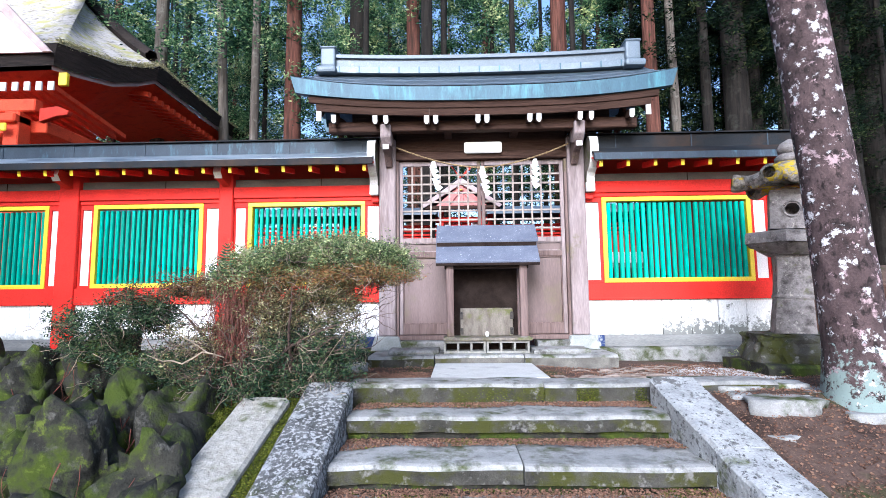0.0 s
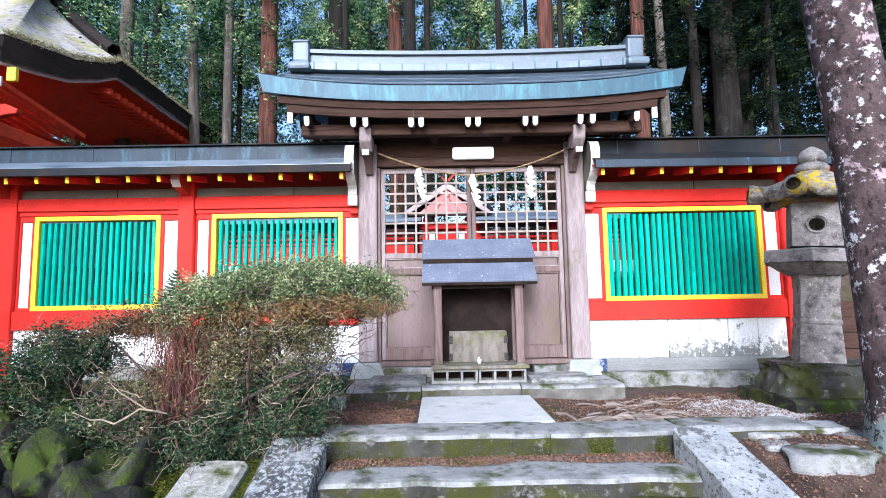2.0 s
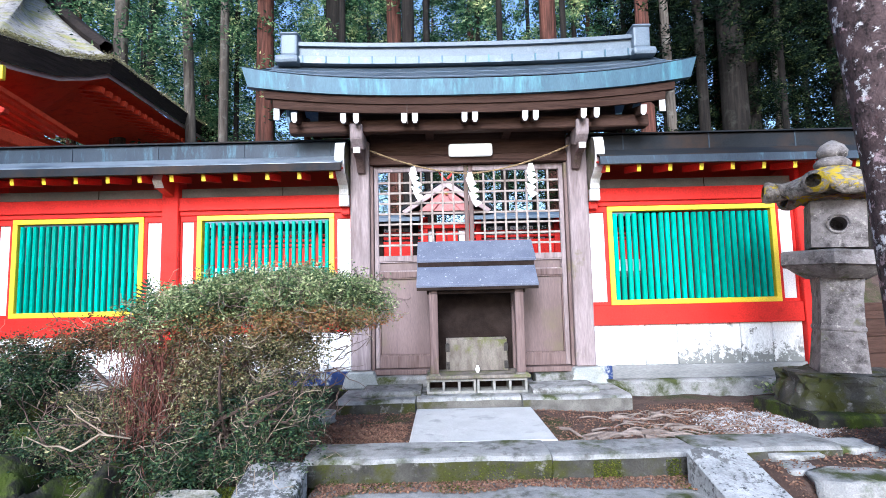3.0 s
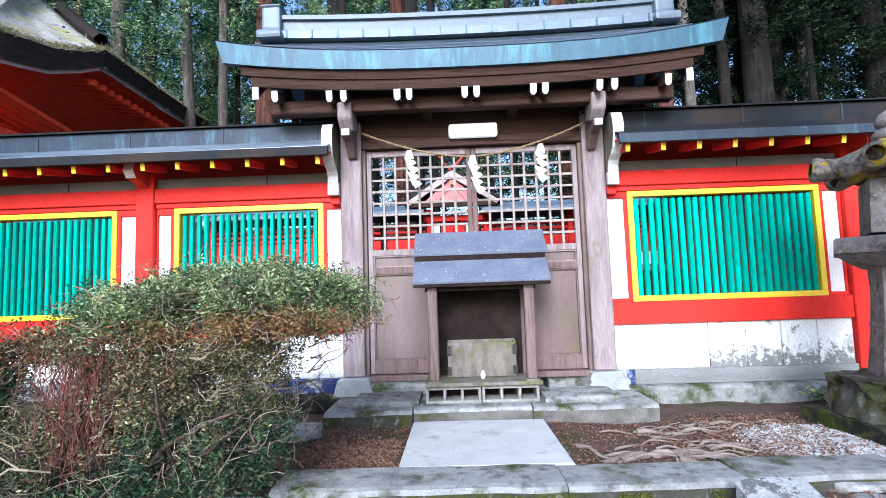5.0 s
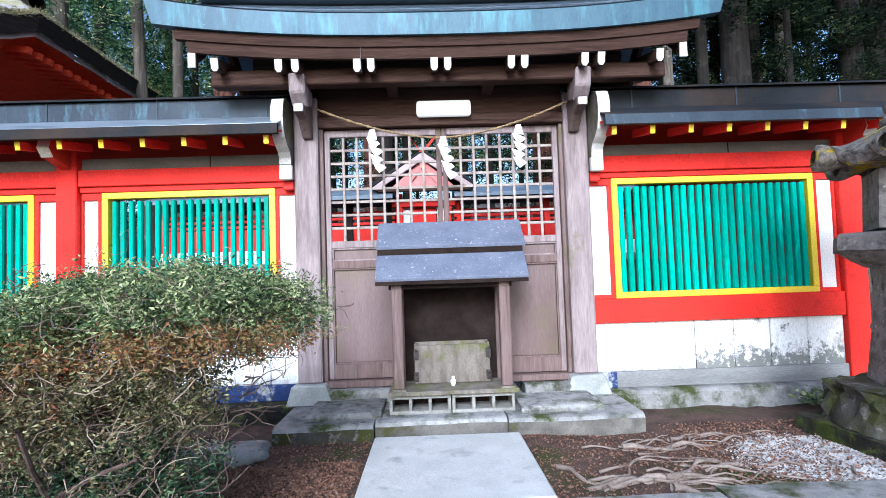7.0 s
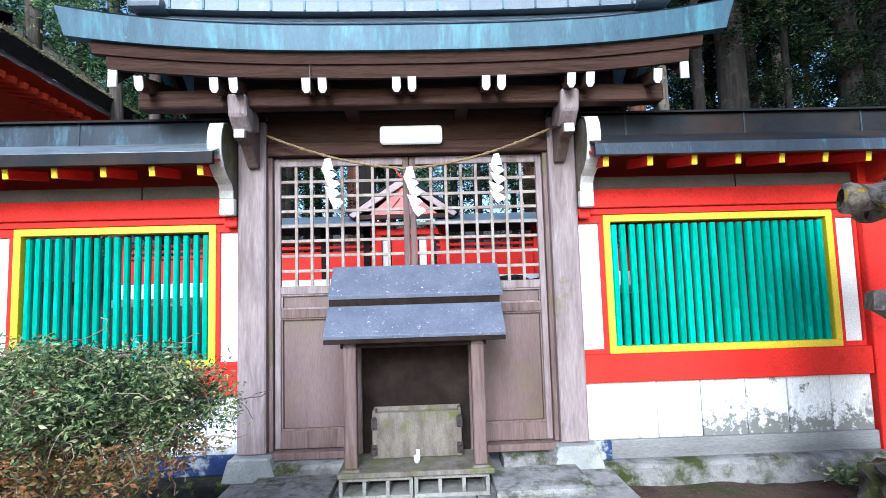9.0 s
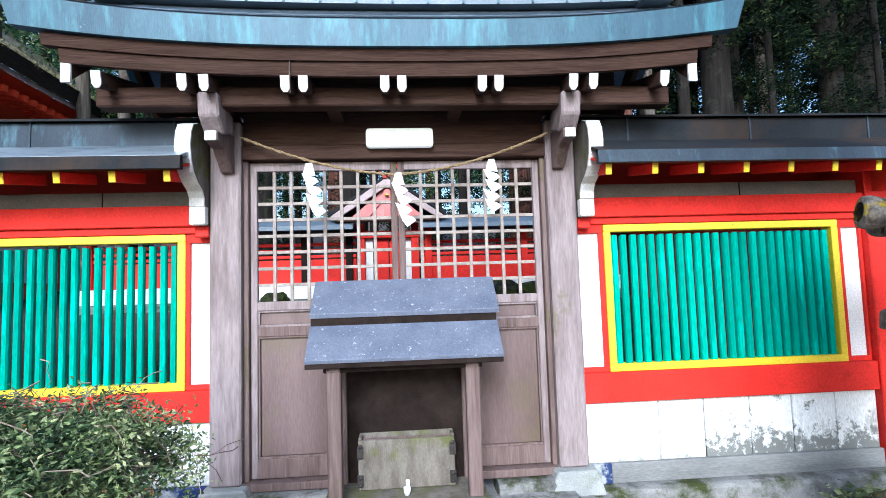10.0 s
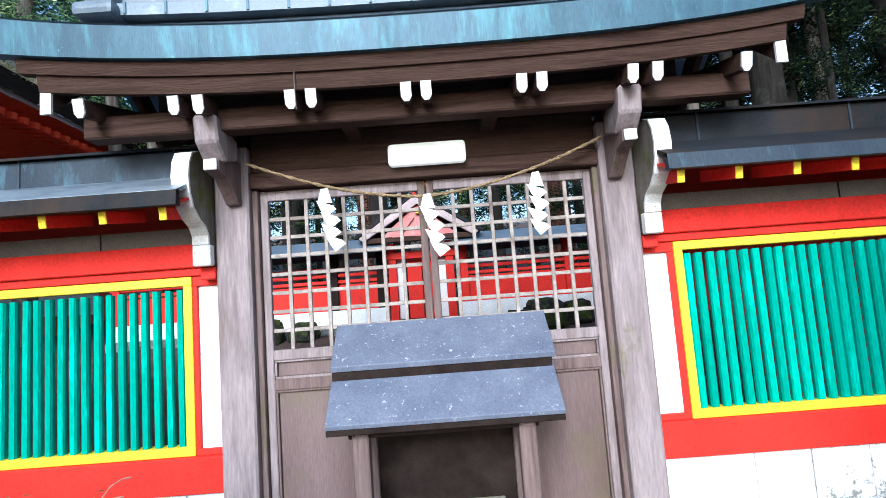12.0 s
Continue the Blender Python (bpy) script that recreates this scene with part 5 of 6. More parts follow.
def trunk_mesh(line, radii, n=28, rough=0.025, seed=0):
    bm = bmesh.new()
    steps_ = 60
    prev = None
    for i in range(steps_ + 1):
        f = i / steps_ * (len(line) - 1)
        j = min(int(f), len(line) - 2)
        p = Vector(line[j]).lerp(Vector(line[j + 1]), f - j)
        r = radii[j] + (radii[j + 1] - radii[j]) * (f - j)
        ring = []
        for k in range(n):
            a = 2 * math.pi * k / n
            q = r * (1 + rough * 3 * noise.noise((math.cos(a) * 1.5, math.sin(a) * 1.5 + seed, p.z * 0.9)) + rough * noise.noise((math.cos(a) * 6, math.sin(a) * 6, p.z * 7 + seed)))
            ring.append(bm.verts.new((p.x + q * math.cos(a), p.y + q * math.sin(a), p.z)))
        if prev:
            for k in range(n):
                bm.faces.new((prev[k], prev[(k + 1) % n], ring[(k + 1) % n], ring[k]))
        prev = ring
    return bm


part("trunk", trunk_mesh([(2.60, -2.35, 0.40), (2.59, -2.35, 0.68), (2.575, -2.35, 1.0), (2.48, -2.35, 2.33), (2.345, -2.35, 3.685), (2.15, -2.35, 5.4), (2.0, -2.35, 7.5)], [0.31, 0.24, 0.208, 0.182, 0.183, 0.165, 0.13]), BARK, tree, "purplish bark with white lichen blotches", smooth=True)
rng = np.random.default_rng(5)
pts = []
for k in range(60):
    c = np.array([1.9, -2.5, 7.8]) + rng.normal(size=3) * np.array([1.4, 1.4, 0.8])
    pts.append(c + rng.normal(size=(70, 3)) * 0.3)
ob = new("crown", leaves(np.concatenate(pts), 0.09, rng, "crown", CEDAR_LEAF))
under(ob, tree)

# ---- azalea bush ----
bush = thing("azalea_bush", (-1.9, -2.1, 0.5), "dense azalea bush with green top and reddish twiggy middle", "bush")
rng = np.random.default_rng(11)
tips = []


def blob(centre, radius, n, shell=0.3, cluster=10, spread=0.018, gap=-0.22):
    """Leaf tufts spread through an ellipsoid, thicker towards its skin."""
    m = n // cluster
    d = rng.normal(size=(m, 3))
    d /= np.linalg.norm(d, axis=1)[:, None]
    rad = rng.uniform(shell, 1.0, size=(m, 1)) ** 0.5
    lump = np.array([1 + 0.55 * noise.noise(Vector(q) * 2.6 + Vector(centre) * 3) for q in d])[:, None]
    c = np.array(centre) + d * rad * lump * np.array(radius)
    c += rng.normal(size=c.shape) * 0.03
    c = c[np.array([noise.noise(Vector(q) * 5.0) + 0.5 * noise.noise(Vector(q) * 13.0) > gap for q in c])]
    # a see-through gap between the canopy and the lower growth
    c = c[~((c[:, 0] < -2.13) & (c[:, 0] > -2.62) & (abs(c[:, 2] - 1.335 - 0.04 * np.sin(c[:, 0] * 9)) < 0.085))]
    m = len(c)
    tips.extend(c[:: 6].tolist())
    return np.repeat(c, cluster, axis=0) + rng.normal(size=(m * cluster, 3)) * spread


def foliage(blobs, size, mat, label):
    ob = new("foliage", leaves(np.concatenate(blobs), size, rng, "foliage", mat, 0.6, 2.7))
    tagged(under(ob, bush), label)


foliage([blob((-1.28, -2.0, 1.755), (0.50, 0.45, 0.125), 42000, 0.45, 10, 0.017, -0.4), blob((-1.75, -2.0, 1.69), (0.44, 0.42, 0.14), 26000, 0.45, 10, 0.017, -0.35),
         blob((-0.92, -1.90, 1.69), (0.27, 0.30, 0.11), 15000, 0.4, 10, 0.017, -0.35), blob((-2.05, -2.1, 1.52), (0.34, 0.3, 0.2), 7000)], 0.0118, LEAF, "small green leaves of the clipped top")
foliage([blob((-1.12, -2.1, 1.585), (0.46, 0.42, 0.055), 14000), blob((-1.6, -2.25, 1.56), (0.35, 0.25, 0.06), 4500)], 0.0115, LEAF_RED, "reddish autumn leaves")
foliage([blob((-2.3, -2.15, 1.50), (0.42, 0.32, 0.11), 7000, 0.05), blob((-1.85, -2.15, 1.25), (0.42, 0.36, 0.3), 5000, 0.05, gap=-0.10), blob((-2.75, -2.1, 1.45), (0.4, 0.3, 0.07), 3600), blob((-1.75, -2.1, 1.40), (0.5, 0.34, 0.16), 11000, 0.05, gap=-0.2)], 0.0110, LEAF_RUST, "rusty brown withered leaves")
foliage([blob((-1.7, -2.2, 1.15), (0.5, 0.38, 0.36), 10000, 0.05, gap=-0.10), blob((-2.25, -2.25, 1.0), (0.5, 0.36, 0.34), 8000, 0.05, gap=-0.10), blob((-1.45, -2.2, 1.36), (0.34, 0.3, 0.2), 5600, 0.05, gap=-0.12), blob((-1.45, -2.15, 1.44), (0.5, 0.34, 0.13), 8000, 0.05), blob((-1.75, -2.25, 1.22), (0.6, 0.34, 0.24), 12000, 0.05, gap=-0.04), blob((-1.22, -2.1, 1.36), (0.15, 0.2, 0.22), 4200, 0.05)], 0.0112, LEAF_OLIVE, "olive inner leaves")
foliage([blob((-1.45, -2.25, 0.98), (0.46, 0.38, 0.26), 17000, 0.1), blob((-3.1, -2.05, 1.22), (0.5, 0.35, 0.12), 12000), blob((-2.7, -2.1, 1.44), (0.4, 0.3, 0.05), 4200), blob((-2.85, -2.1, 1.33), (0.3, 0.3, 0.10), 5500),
         blob((-3.3, -2.0, 1.05), (0.35, 0.3, 0.12), 5000), blob((-2.5, -2.25, 0.85), (0.6, 0.35, 0.22), 12000, 0.1), blob((-1.85, -2.4, 0.8), (0.45, 0.25, 0.17), 9000, 0.1), blob((-1.9, -2.0, 1.1), (0.7, 0.25, 0.3), 9000, 0.1)], 0.0125, LEAF_DEEP, "deep green lower leaves, inner shade in their colour")
rr = random.Random(4)
twigs, pale = bmesh.new(), bmesh.new()
rr.shuffle(tips)


def wander(start, way, n, step, bend):
    """A crooked line of n short pieces that keeps roughly to its way."""
    line, d = [start], way.normalized()
    for i in range(n):
        d = (d + bend * Vector((rr.gauss(0, 1), rr.gauss(0, 1), rr.gauss(0, 1)))).normalized()
        line.append(line[-1] + d * step * rr.uniform(0.7, 1.3))
    return line


for k, e in enumerate(tips[:3000]):
    # short crooked twigs wandering through the leaves
    line = wander(Vector(e), Vector((rr.gauss(0, 1), rr.gauss(0, 1), rr.gauss(-0.5, 0.7))), 5, 0.04, 0.6)
    r0 = rr.uniform(0.0014, 0.0032)
    tube(line, [r0 * (0.4 + 0.12 * i) for i in range(6)], 3, pale if k % 2 == 0 else twigs)
for k in range(85):
    # crooked branches that fork their way up from the foot
    root = Vector((rr.uniform(-2.3, -1.3), rr.uniform(-2.35, -1.95), rr.uniform(0.62, 0.9)))
    way = Vector((rr.gauss(0, 0.75), rr.gauss(0, 0.3), rr.uniform(0.5, 1.1)))
    line = wander(root, way, 11, 0.062, 0.30)
    r0 = rr.uniform(0.0045, 0.0085)
    tube(line, [r0 * (1 - 0.07 * i) for i in range(12)], 5, pale if k % 3 == 0 else twigs)
    for q in (4, 6, 7, 9):
        fork = wander(line[q], line[q + 1] - line[q] + Vector((rr.gauss(0, 0.06), rr.gauss(0, 0.05), 0.02)), 7, 0.04, 0.4)
        tube(fork, [r0 * 0.5 * (1 - 0.11 * i) for i in range(8)], 4, pale if q == 6 else twigs)
tagged(part("twig_tangle", twigs, TWIG, bush, "tangled brown twigs"), kind="stuff")
tagged(part("twig_tangle", pale, TWIG_PALE, bush, "tangled pale grey twigs"), kind="stuff")
for k in range(5):
    line = wander(Vector((-2.05 + 0.13 * k, -2.15 + 0.03 * k, 0.5)), Vector((0.06 * k - 0.08, 0.02, 0.6)), 10, 0.11, 0.17)
    part("stem", tube(line, [0.024 * (1 - 0.075 * i) for i in range(11)], 7), TWIG, bush, "brown main stem")
for k in range(14):
    # thin crooked twigs that stick out beyond the leaves
    p = Vector((-0.98 - 0.12 * rr.random(), -1.95 + 0.1 * rr.gauss(0, 1), rr.uniform(1.15, 1.55)))
    line = wander(p, Vector((1, rr.gauss(0, 0.3), rr.gauss(0.05, 0.25))), 7, 0.04, 0.33)
    part("side_twig", tube(line, [0.0042 * (1 - 0.11 * i) for i in range(8)], 4), TWIG, bush)

# hanging curtain of dead reddish strands, and a bare crooked branch below it
bm = bmesh.new()
for k in range(620):
    p = Vector((-2.03 + rr.gauss(0, 0.085), -2.32 + rr.gauss(0, 0.07), rr.uniform(0.85, 1.56)))
    line = [p]
    for i in range(4):
        line.append(line[-1] + Vector((rr.gauss(0, 0.022), rr.gauss(0, 0.02), -rr.uniform(0.03, 0.10))))
    tube(line, [0.0014, 0.002, 0.0022, 0.002, 0.001], 3, bm)
tagged(part("dead_frond_curtain", bm, DEAD, bush, "hanging dead reddish-brown strands"), kind="stuff")
part("bare_branch", tube([(-1.95, -2.60, 1.0), (-2.0, -2.66, 1.03), (-2.06, -2.68, 1.045), (-2.13, -2.68, 1.0), (-2.20, -2.68, 0.965), (-2.28, -2.66, 0.985), (-2.36, -2.64, 0.98), (-2.5, -2.6, 1.02)], [0.004, 0.0055, 0.006, 0.006, 0.0055, 0.005, 0.004, 0.002], 7), TWIG_PALE, bush, "bare crooked grey branch")
part("bare_branch", tube([(-2.03, -2.67, 1.04), (-2.10, -2.68, 1.09), (-2.18, -2.68, 1.14), (-2.25, -2.66, 1.19)], [0.004, 0.004, 0.003, 0.002], 6), TWIG_PALE, bush, "bare crooked grey branch")


def fern(at, h, mat, label, turn=0):
    ob = thing("fern", at, label, "fern", "ferns in the bush")
    bm = bmesh.new()
    n = 15
    for i in range(n):
        t = i / n
        z = at[2] + h * t
        w = 0.15 * (1 - t) ** 0.8 * min(1, t * 6 + 0.4) * h / 0.32
        for s in (-1, 1):
            a = bm.verts.new((at[0], at[1], z))
            b = bm.verts.new((at[0], at[1], z + 0.012))
            c = bm.verts.new((at[0] + s * w * math.cos(turn), at[1] + s * w * math.sin(turn) - 0.02, z + 0.03))
            d = bm.verts.new((at[0] + s * w * 0.5 * math.cos(turn), at[1] + s * w * 0.5 * math.sin(turn), z + 0.002))
            bm.faces.new((a, d, c, b))
    part("frond", bm, mat, ob)
    part("stalk", tube([(at[0], at[1] + 0.004, at[2] - 0.5), (at[0], at[1] + 0.004, at[2] + h)], [0.005, 0.002], 4), TWIG, ob)


fern((-2.17, -2.12, 1.52), 0.34, FERN_GREEN, "upright dark green fern frond rising from the bush", 0.2)
fern((-2.05, -2.15, 1.50), 0.26, FERN, "reddish withered fern frond rising from the bush", 0.5)
fern((-2.62, -1.45, 1.42), 0.32, FERN_GREEN, "green fern frond beside the fence", -0.2)

# ---- rocks, roots, stones ----
rocks = []
rr = random.Random(31)
for row, (yy, zz) in enumerate(((-1.0, 0.60), (-1.5, 0.52), (-2.05, 0.42), (-2.6, 0.28), (-3.15, 0.14), (-3.7, 0.0))):
    for col in range(8):
        x = -1.98 - 0.16 * (row % 2) - 0.48 * col + rr.uniform(-0.1, 0.1)
        if row < 2 and x > -3.0:
            continue
        y = yy + rr.uniform(-0.14, 0.14) + 0.10 * col * (row > 1)
        s = rr.uniform(0.17, 0.30)
        rocks.append(((x, y, zz - 0.02 * col + rr.uniform(-0.08, 0.04)), (s * rr.uniform(0.9, 1.3), s * rr.uniform(0.8, 1.2), s * rr.uniform(0.7, 1.1))))
for k, (c, s) in enumerate(rocks):
    ob = part("mossy_boulder", rock(c, (s[0] * 0.8, s[1] * 1.15, s[2] * 1.75), k + 1, 0.6, 4), STONE_MOSS, None, smooth=True)
    tagged(ob, "dark boulder patched with green moss", "boulder", "boulders on the bank")
rr = random.Random(17)
hang = thing("hanging_roots", (-2.6, -3.0, 0.2), "thin dry roots hanging over the mossy bank", "roots")
strands = bmesh.new()
for k in range(260):
    c, sz = rocks[rr.randrange(len(rocks))]
    p = Vector((c[0] + rr.gauss(0, 0.12), c[1] - sz[1] * 1.1, c[2] + sz[2] * rr.uniform(0.4, 1.5)))
    line, d = [p], Vector((rr.gauss(0, 0.3), -0.15, -1)).normalized()
    for i in range(7):
        d = (d + 0.3 * Vector((rr.gauss(0, 1), rr.gauss(0, 0.5), rr.gauss(0, 0.6)))).normalized()
        line.append(line[-1] + d * rr.uniform(0.03, 0.07))
    r0 = rr.uniform(0.0015, 0.005)
    tube(line, [r0 * (1 - 0.1 * i) for i in range(8)], 4, strands)
tagged(part("root_strands", strands, DEAD, hang), kind="stuff")
flats = [((-1.40, -0.95, 0.70), (0.17, 0.12, 0.09)), ((-1.72, -0.85, 0.68), (0.15, 0.12, 0.10)), ((1.98, -2.42, 0.62), (0.26, 0.16, 0.10)), ((2.42, -2.55, 0.55), (0.14, 0.11, 0.09)), ((1.80, -2.25, 0.63), (0.12, 0.09, 0.07)), ((2.45, -2.15, 0.62), (0.18, 0.14, 0.10)),
         ((1.88, -2.05, 0.66), (0.16, 0.12, 0.07)), ((2.25, -3.6, 0.33), (0.24, 0.34, 0.24)), ((2.62, -2.35, 0.60), (0.2, 0.16, 0.12)), ((1.75, -2.7, 0.47), (0.1, 0.12, 0.06)), ((2.25, -1.95, 0.66), (0.2, 0.12, 0.08))]
for k, (c, s) in enumerate(flats):
    ob = part("flat_stone", rock(c, s, k + 31, 0.3, flat=0.55), STONE, None, smooth=True)
    tagged(ob, "flat grey stone bedded in the soil", "stone", "stones beside the steps")
rr = random.Random(9)
roots = thing("tree_roots", (1.3, -1.3, 0.65), "bare weathered roots snaking over the soil", "roots")
for k in range(24):
    x, y = rr.uniform(0.55, 1.5), rr.uniform(-1.75, -0.95)
    line, ang = [], rr.uniform(-0.5, 0.5)
    for i in range(14):
        ang = 0.75 * ang + rr.gauss(0, 0.42)
        x += 0.065 * math.cos(ang)
        y += 0.055 * math.sin(ang)
        line.append((x, min(y, -0.9), ground_z(x, y) + 0.010 + 0.014 * math.sin(i * 1.1 + k)))
    r0 = rr.uniform(0.006, 0.021)
    part("root", tube(line, [r0 * (1.05 - 0.055 * i) * (1 + 0.18 * math.sin(i * 2.3 + k)) for i in range(14)], 7), ROOT, roots, smooth=True)


def scatter(name, n, area, size, mat, label, category, seed, on=None, ratio=1.6, lift_=0.008):
    """Loose leaves strewn flat over the ground or a given height."""
    g = np.random.default_rng(seed)
    p = []
    for x, y in zip(g.uniform(area[0], area[1], n), g.uniform(area[2], area[3], n)):
        z = on(x, y) if on else ground_z(x, y)
        if z is not None:
            p.append((x, y, z + lift_ + g.uniform(0, 0.006)))
    ob = new(name, leaves(p, size, g, name, mat, 0.12, ratio))
    return tagged(ob, label, category, kind="stuff")


def on_step(x, y):
    for k, (yf, z, yb) in enumerate(RISE):
        nxt = RISE[k + 1][2] if k + 1 < len(RISE) else yf
        if yf - 0.13 + 0.10 * noise.noise((x * 2.5, yf, 2)) - 0.10 * smooth_step(0.75, 1.1, abs(x)) < y < yf + 0.02 and k + 1 < len(RISE):
            return RISE[k + 1][1] + 0.002
    return None


scatter("dry_leaves", 42000, (-1.07, 1.2, -3.6, -2.1), 0.0085, LITTER, "brown dry leaves caught on the steps", "dry leaves", 3, on_step)
scatter("dry_leaves", 26000, (1.5, 4.6, -4.5, -0.6), 0.0095, LITTER, "brown needles and leaves on the bank", "dry leaves", 4)
scatter("dry_leaves", 12000, (-1.9, 2.2, -2.0, -0.75), 0.009, LITTER, "brown needles and leaves before the gate", "dry leaves", 5)
scatter("dry_leaves", 6500, (-1.5, -0.6, -1.9, -1.1), 0.010, LITTER, "heaped rusty leaves at the foot of the bush", "dry leaves", 16)
scatter("dry_leaves", 7000, (-4.5, -1.6, -3.2, -0.3), 0.011, LITTER, "brown leaves under the bush", "dry leaves", 6)
scatter("moss", 14000, (-1.07, 1.2, -3.3, -2.1), 0.007, MOSS, "yellow-green moss at the foot of the risers", "moss", 7, lambda x, y: on_step(x, y) if noise.noise((x * 2.2, y * 3, 8)) > 0.12 else None)


def bank_cover(name, n, mat, size, seed, label, category, lift_):
    """Moss and small plants on and between the boulders of the bank."""
    q = np.random.default_rng(seed)
    p = []
    for c, s in rocks:
        m = n // len(rocks)
        d = q.normal(size=(m, 3))
        d[:, 2] = np.abs(d[:, 2])
        d /= np.linalg.norm(d, axis=1)[:, None]
        keep = [noise.noise(Vector(v) * 2 + Vector((c[0] * 3, c[1] * 3, seed))) > 0.05 for v in d]
        d = d[np.array(keep)]
        d = np.sign(d) * np.abs(d) ** 0.8
        p.append(np.array(c) + d * np.array(s) * (1.0 + lift_) + q.normal(size=d.shape) * 0.012)
    ob = new(name, leaves(np.concatenate(p), size, q, name, mat, 0.6))
    return tagged(ob, label, category, kind="stuff")


q = np.random.default_rng(77)
pts = []
for k in range(15000):
    x = q.uniform(-1.05, 1.12)
    # Moss grows along the face; extra in the middle paints a sunlit dapple.
    if noise.noise((x * 2.6, 0.3, 5)) + (0.35 if -0.35 < x < 0.35 else 0) < 0.05:
        continue
    pts.append((x, -2.178 + q.normal() * 0.012, q.uniform(0.585, 0.70)))
ob = new("moss", leaves(pts, 0.0065, q, "moss", MOSS, 0.6))
tagged(ob, "moss on the face of the top step, its middle a sunlit dapple", "moss", kind="stuff")
bank_cover("bank_moss", 30000, MOSS, 0.006, 21, "green moss over the boulders of the bank", "moss", 0.0)
bank_cover("bank_plants", 9000, LEAF_DEEP, 0.016, 22, "small dark green plants between the boulders", "plants", 0.12)
scatter("moss", 9000, (-1.55, -1.43, -3.6, -2.45), 0.006, MOSS, "moss strip between kerb and side slab", "moss", 12, lambda x, y: 0.66 + (y + 2.5) * 0.355)
scatter("moss", 12000, (-2.15, -1.86, -3.6, -2.3), 0.0065, MOSS, "moss beside the side slab", "moss", 13, lambda x, y: (0.64 + (y + 2.5) * 0.34) if noise.noise((x * 4, y * 3, 1)) > -0.15 else None)
q = np.random.default_rng(91)
pts = np.concatenate([np.array((x, y, 0.74)) + q.normal(size=(90, 3)) * np.array((0.10, 0.07, 0.03)) for x, y in zip(q.uniform(2.75, 3.7, 9), q.uniform(-0.55, -0.25, 9))])
ob = new("ground_plants", leaves(pts, 0.03, q, "ground_plants", LEAF, 0.35))
tagged(ob, "low green leaves at the foot of the fence", "plants", kind="stuff")
g = np.random.default_rng(8)
oct_v = np.array([(1, 0, 0), (-1, 0, 0), (0, 1, 0), (0, -1, 0), (0, 0, 1), (0, 0, -1)], float)
oct_f = np.array([(0, 2, 4), (2, 1, 4), (1, 3, 4), (3, 0, 4), (2, 0, 5), (1, 2, 5), (3, 1, 5), (0, 3, 5)])
gv, gf = [], []
for k in range(8200):
    a, d = g.uniform(0, 2 * math.pi), math.sqrt(g.uniform(0, 1))
    x, y = 2.15 + 0.42 * d * math.cos(a) + g.normal() * 0.05, -1.35 + 0.36 * d * math.sin(a) + g.normal() * 0.05
    r = g.uniform(0.005, 0.012)
    t = g.uniform(0, 6.28)
    rot = np.array([(math.cos(t), -math.sin(t), 0), (math.sin(t), math.cos(t), 0), (0, 0, 0.7)])
    gv.append((oct_v * g.uniform(0.7, 1.3, size=(6, 1)) * r) @ rot.T + np.array((x, y, ground_z(x, y) + r * 0.35)))
    gf.append(oct_f + 6 * k)
me = bpy.data.meshes.new("gravel")
me.from_pydata(np.concatenate(gv).tolist(), [], np.concatenate(gf).tolist())
me.materials.append(GRAVEL)
ob = tagged(new("gravel", me), "pale loose gravel beside the lantern")
tagged(ob, category="gravel", kind="stuff")

# ---- cedar forest ----
def spray_cloud(name, seed, n, mat, rad, height, size):
    """Foliage of one tall crown: drooping sprays set along many boughs."""
    g = np.random.default_rng(seed)
    pts = []
    boughs = n // 130
    for k in range(boughs):
        z = g.uniform(0, height)
        a = g.uniform(0, 2 * math.pi)
        L = rad * (1.05 - 0.6 * z / height) * g.uniform(0.55, 1.1)
        t = g.uniform(0.25, 1, 130) ** 0.7
        droop = 0.18 * L * t * t
        side = g.normal(size=130) * 0.12 * L * (1.1 - 0.5 * t)
        p = np.stack([np.cos(a) * L * t - np.sin(a) * side, np.sin(a) * L * t + np.cos(a) * side, z - droop * 1.6 + g.normal(size=130) * 0.14], 1)
        pts.append(p)
    return leaves(np.concatenate(pts), size, g, name, mat, 0.5, 3.2)


CLOUDS = [spray_cloud("crown", 20 + k, 14300, m_, 2.7, 9.0, 0.072) for k, m_ in enumerate((CEDAR_LEAF, CEDAR_LEAF, CEDAR_LEAF, CEDAR_LEAF_SHADED, CEDAR_LEAF_SHADED))]


def cedar(x, y, r, mat, cloud, base, lean=0.0, size=1.0, spin=0.0):
    gz = ground_z(x, y)
    ob = thing("cedar_tree", (x, y, gz), "tall straight %s cedar with hanging foliage" % ("red-barked" if mat == CEDAR_RED else "grey-barked"), "tree", "cedars of the shrine wood")
    part("trunk", tube([(x, y, gz - 0.3), (x + lean * 2, y, gz + 3), (x + lean * 7, y, gz + 9), (x + lean * 12, y, gz + 19)], [r * 1.25, r, r * 0.85, r * 0.3], 12), mat, ob, smooth=True)
    if cloud is not None:
        c = new("crown", CLOUDS[cloud])
        c.parent = ob
        c.location = (lean * base, 0, base)
        c.rotation_euler = (0, 0, spin)
        c.scale = (size, size, size)
    return ob


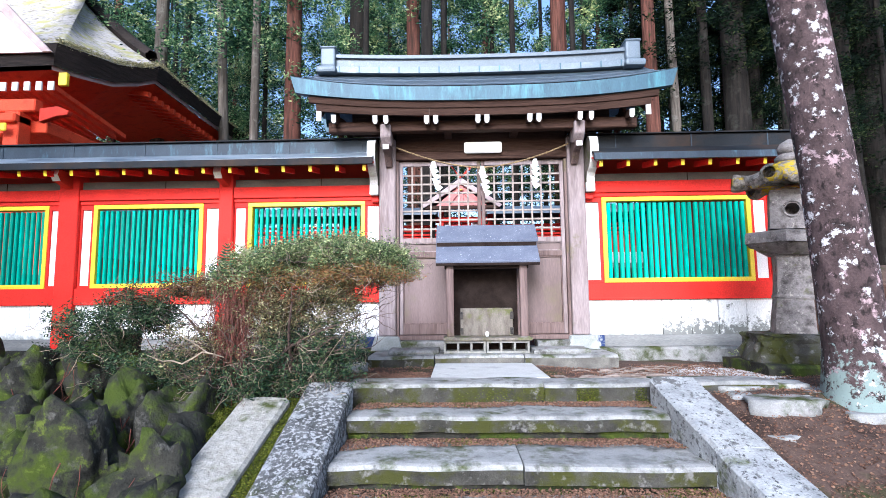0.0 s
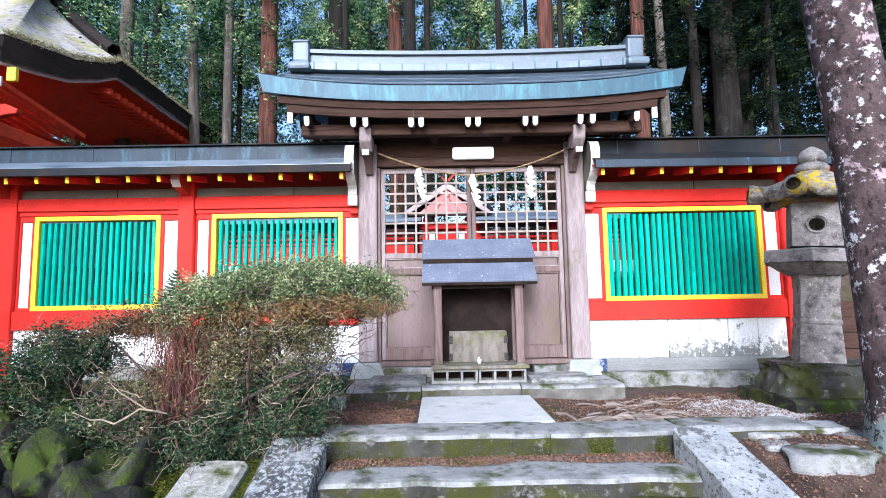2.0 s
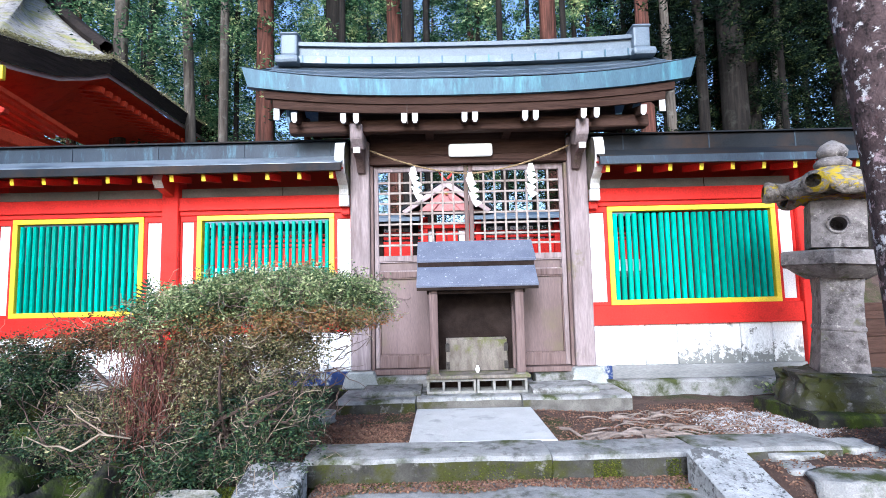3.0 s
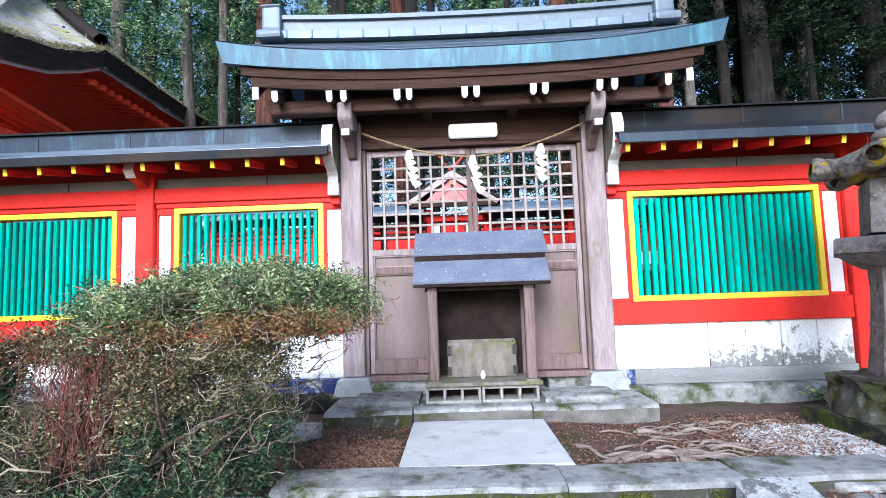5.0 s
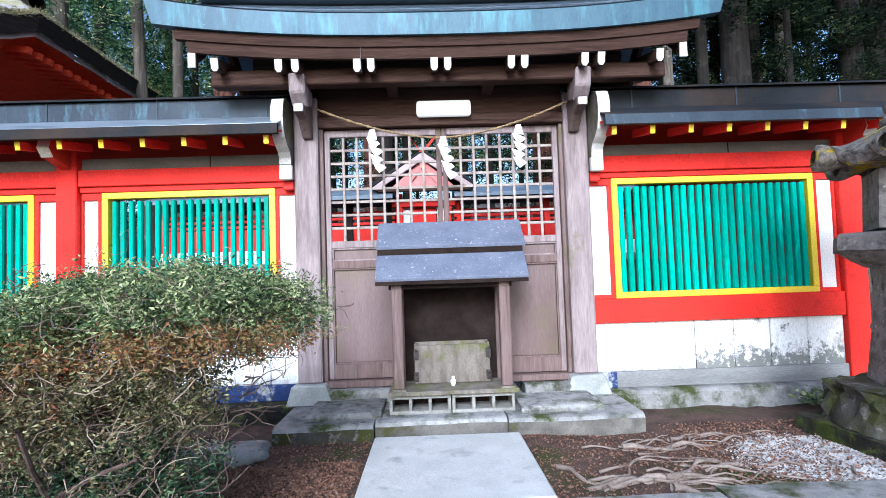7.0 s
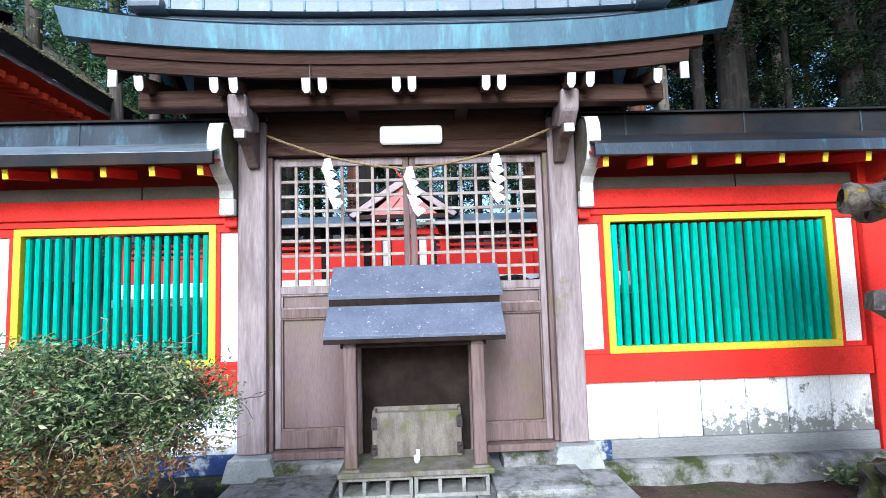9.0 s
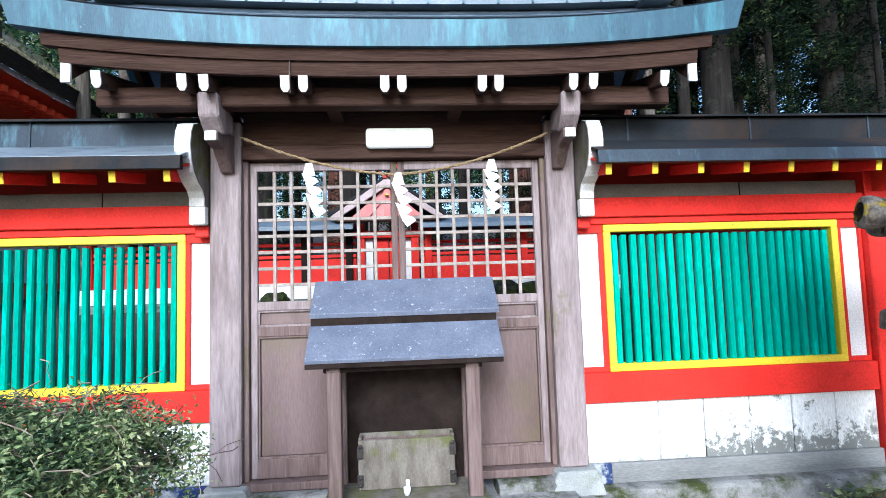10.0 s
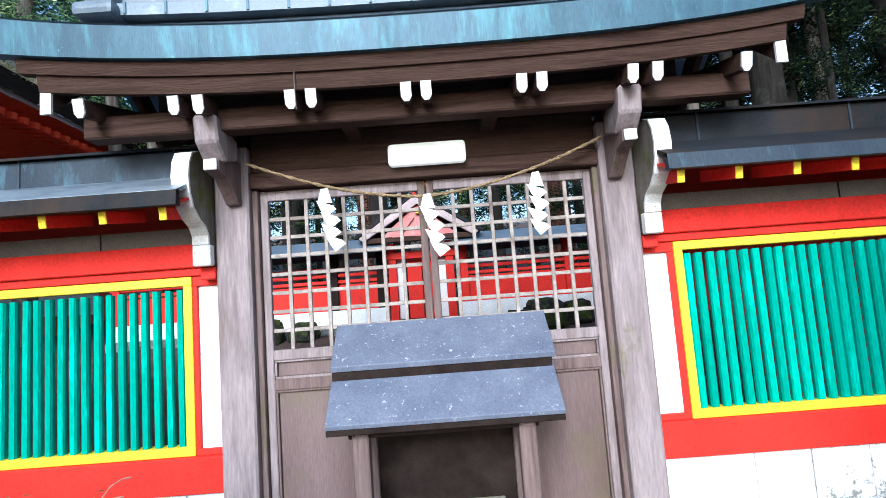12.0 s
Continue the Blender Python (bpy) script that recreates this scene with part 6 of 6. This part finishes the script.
stand = [(-9.07, 8.0, 0.20, CEDAR_PALE, 0, 6.0, 0.0), (-7.0, 8.2, 0.15, CEDAR_PALE, None, 6, -0.06), (-6.2, 8.0, 0.13, CEDAR_PALE, 1, 6.5, 0.0), (-5.07, 8.0, 0.25, CEDAR_RED, None, 6, 0.0),
         (-3.3, 8.6, 0.26, CEDAR_GREY_SHADED, 2, 5.0, 0.0), (-1.46, 8.0, 0.22, CEDAR_RED, None, 6, -0.01), (-0.72, 8.4, 0.09, CEDAR_GREY_SHADED, 0, 6.5, 0.02), (2.74, 8.0, 0.25, CEDAR_RED, None, 6, 0.0),
         (5.35, 8.0, 0.20, CEDAR_RED, None, 6, 0.0), (6.1, 8.1, 0.13, CEDAR_PALE, None, 6, -0.015), (7.0, 8.2, 0.15, CEDAR_GREY_SHADED, 3, 6.5, 0.0), (7.8, 8.1, 0.36, CEDAR_GREY_SHADED, 4, 6.5, 0.0),
         (8.6, 8.6, 0.2, CEDAR_GREY_SHADED, 4, 6, 0.0), (9.4, 8.6, 0.16, CEDAR_PALE, 4, 5.5, 0.0), (10.8, 8.0, 0.28, CEDAR_GREY_SHADED, None, 7, -0.02), (12.0, 8.6, 0.45, CEDAR_GREY_SHADED, 3, 6, 0.0), (-1.0, 6.0, 0.16, CEDAR_GREY_SHADED, None, 6, 0.0)]
for k, (x, y, r, mt, cl, base, lean) in enumerate(stand):
    cedar(x, y, r, mt, cl, base, lean, 1.0, k * 1.3)
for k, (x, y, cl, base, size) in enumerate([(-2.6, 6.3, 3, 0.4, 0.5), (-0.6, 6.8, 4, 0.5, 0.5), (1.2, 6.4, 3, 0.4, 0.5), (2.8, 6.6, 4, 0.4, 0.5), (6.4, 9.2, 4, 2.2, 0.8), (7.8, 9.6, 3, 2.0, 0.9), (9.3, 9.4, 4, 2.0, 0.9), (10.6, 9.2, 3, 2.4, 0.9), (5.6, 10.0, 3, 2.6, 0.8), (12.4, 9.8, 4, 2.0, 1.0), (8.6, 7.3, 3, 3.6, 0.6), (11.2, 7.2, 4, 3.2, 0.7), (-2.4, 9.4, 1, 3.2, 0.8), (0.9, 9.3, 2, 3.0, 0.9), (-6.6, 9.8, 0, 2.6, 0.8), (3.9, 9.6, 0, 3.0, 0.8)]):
    cedar(x, y, 0.08, CEDAR_GREY_SHADED, cl, base, 0.0, size, k * 2.1)
rr = random.Random(12)
for k in range(40):
    x = -19 + 44 * (k % 16) / 15 + rr.uniform(-1.2, 1.2)
    y = 11.5 + 4.0 * (k // 16) + rr.uniform(-1.3, 1.3)
    if -11 < x < 4 and k % 5 == 2:
        continue
    # East of the gate, trees mostly get the foliage coloured for shade.
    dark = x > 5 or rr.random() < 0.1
    cedar(x, y, rr.uniform(0.07, 0.17), CEDAR_RED if rr.random() < 0.3 else CEDAR_GREY_SHADED, rr.choice((3, 4)) if dark else rr.choice((0, 1, 2)), rr.uniform(0.6, 4.5), rr.uniform(-0.03, 0.03), rr.uniform(0.95, 1.3), rr.uniform(0, 6))
# unseen cedars added beside the near path to shade the west fence and bank
for k, (x, y, cl, base, size) in enumerate([(-9.6, -4.6, 4, 0.4, 0.95), (-8.6, -7.6, 3, 0.6, 0.9), (-8.9, -9.2, 3, 1.0, 0.8), (-11.4, -8.0, 4, 0.8, 0.85), (-9.0, -12.6, 4, 1.4, 0.85), (-8.2, -10.8, 4, 1.6, 0.85), (-10.4, -10.0, 3, 1.6, 0.8), (-13.6, -11.5, 4, 1.6, 0.85)]):
    cedar(x, y, 0.22, CEDAR_GREY_SHADED, cl, base, 0.0, size, 0.7 + k * 1.9)
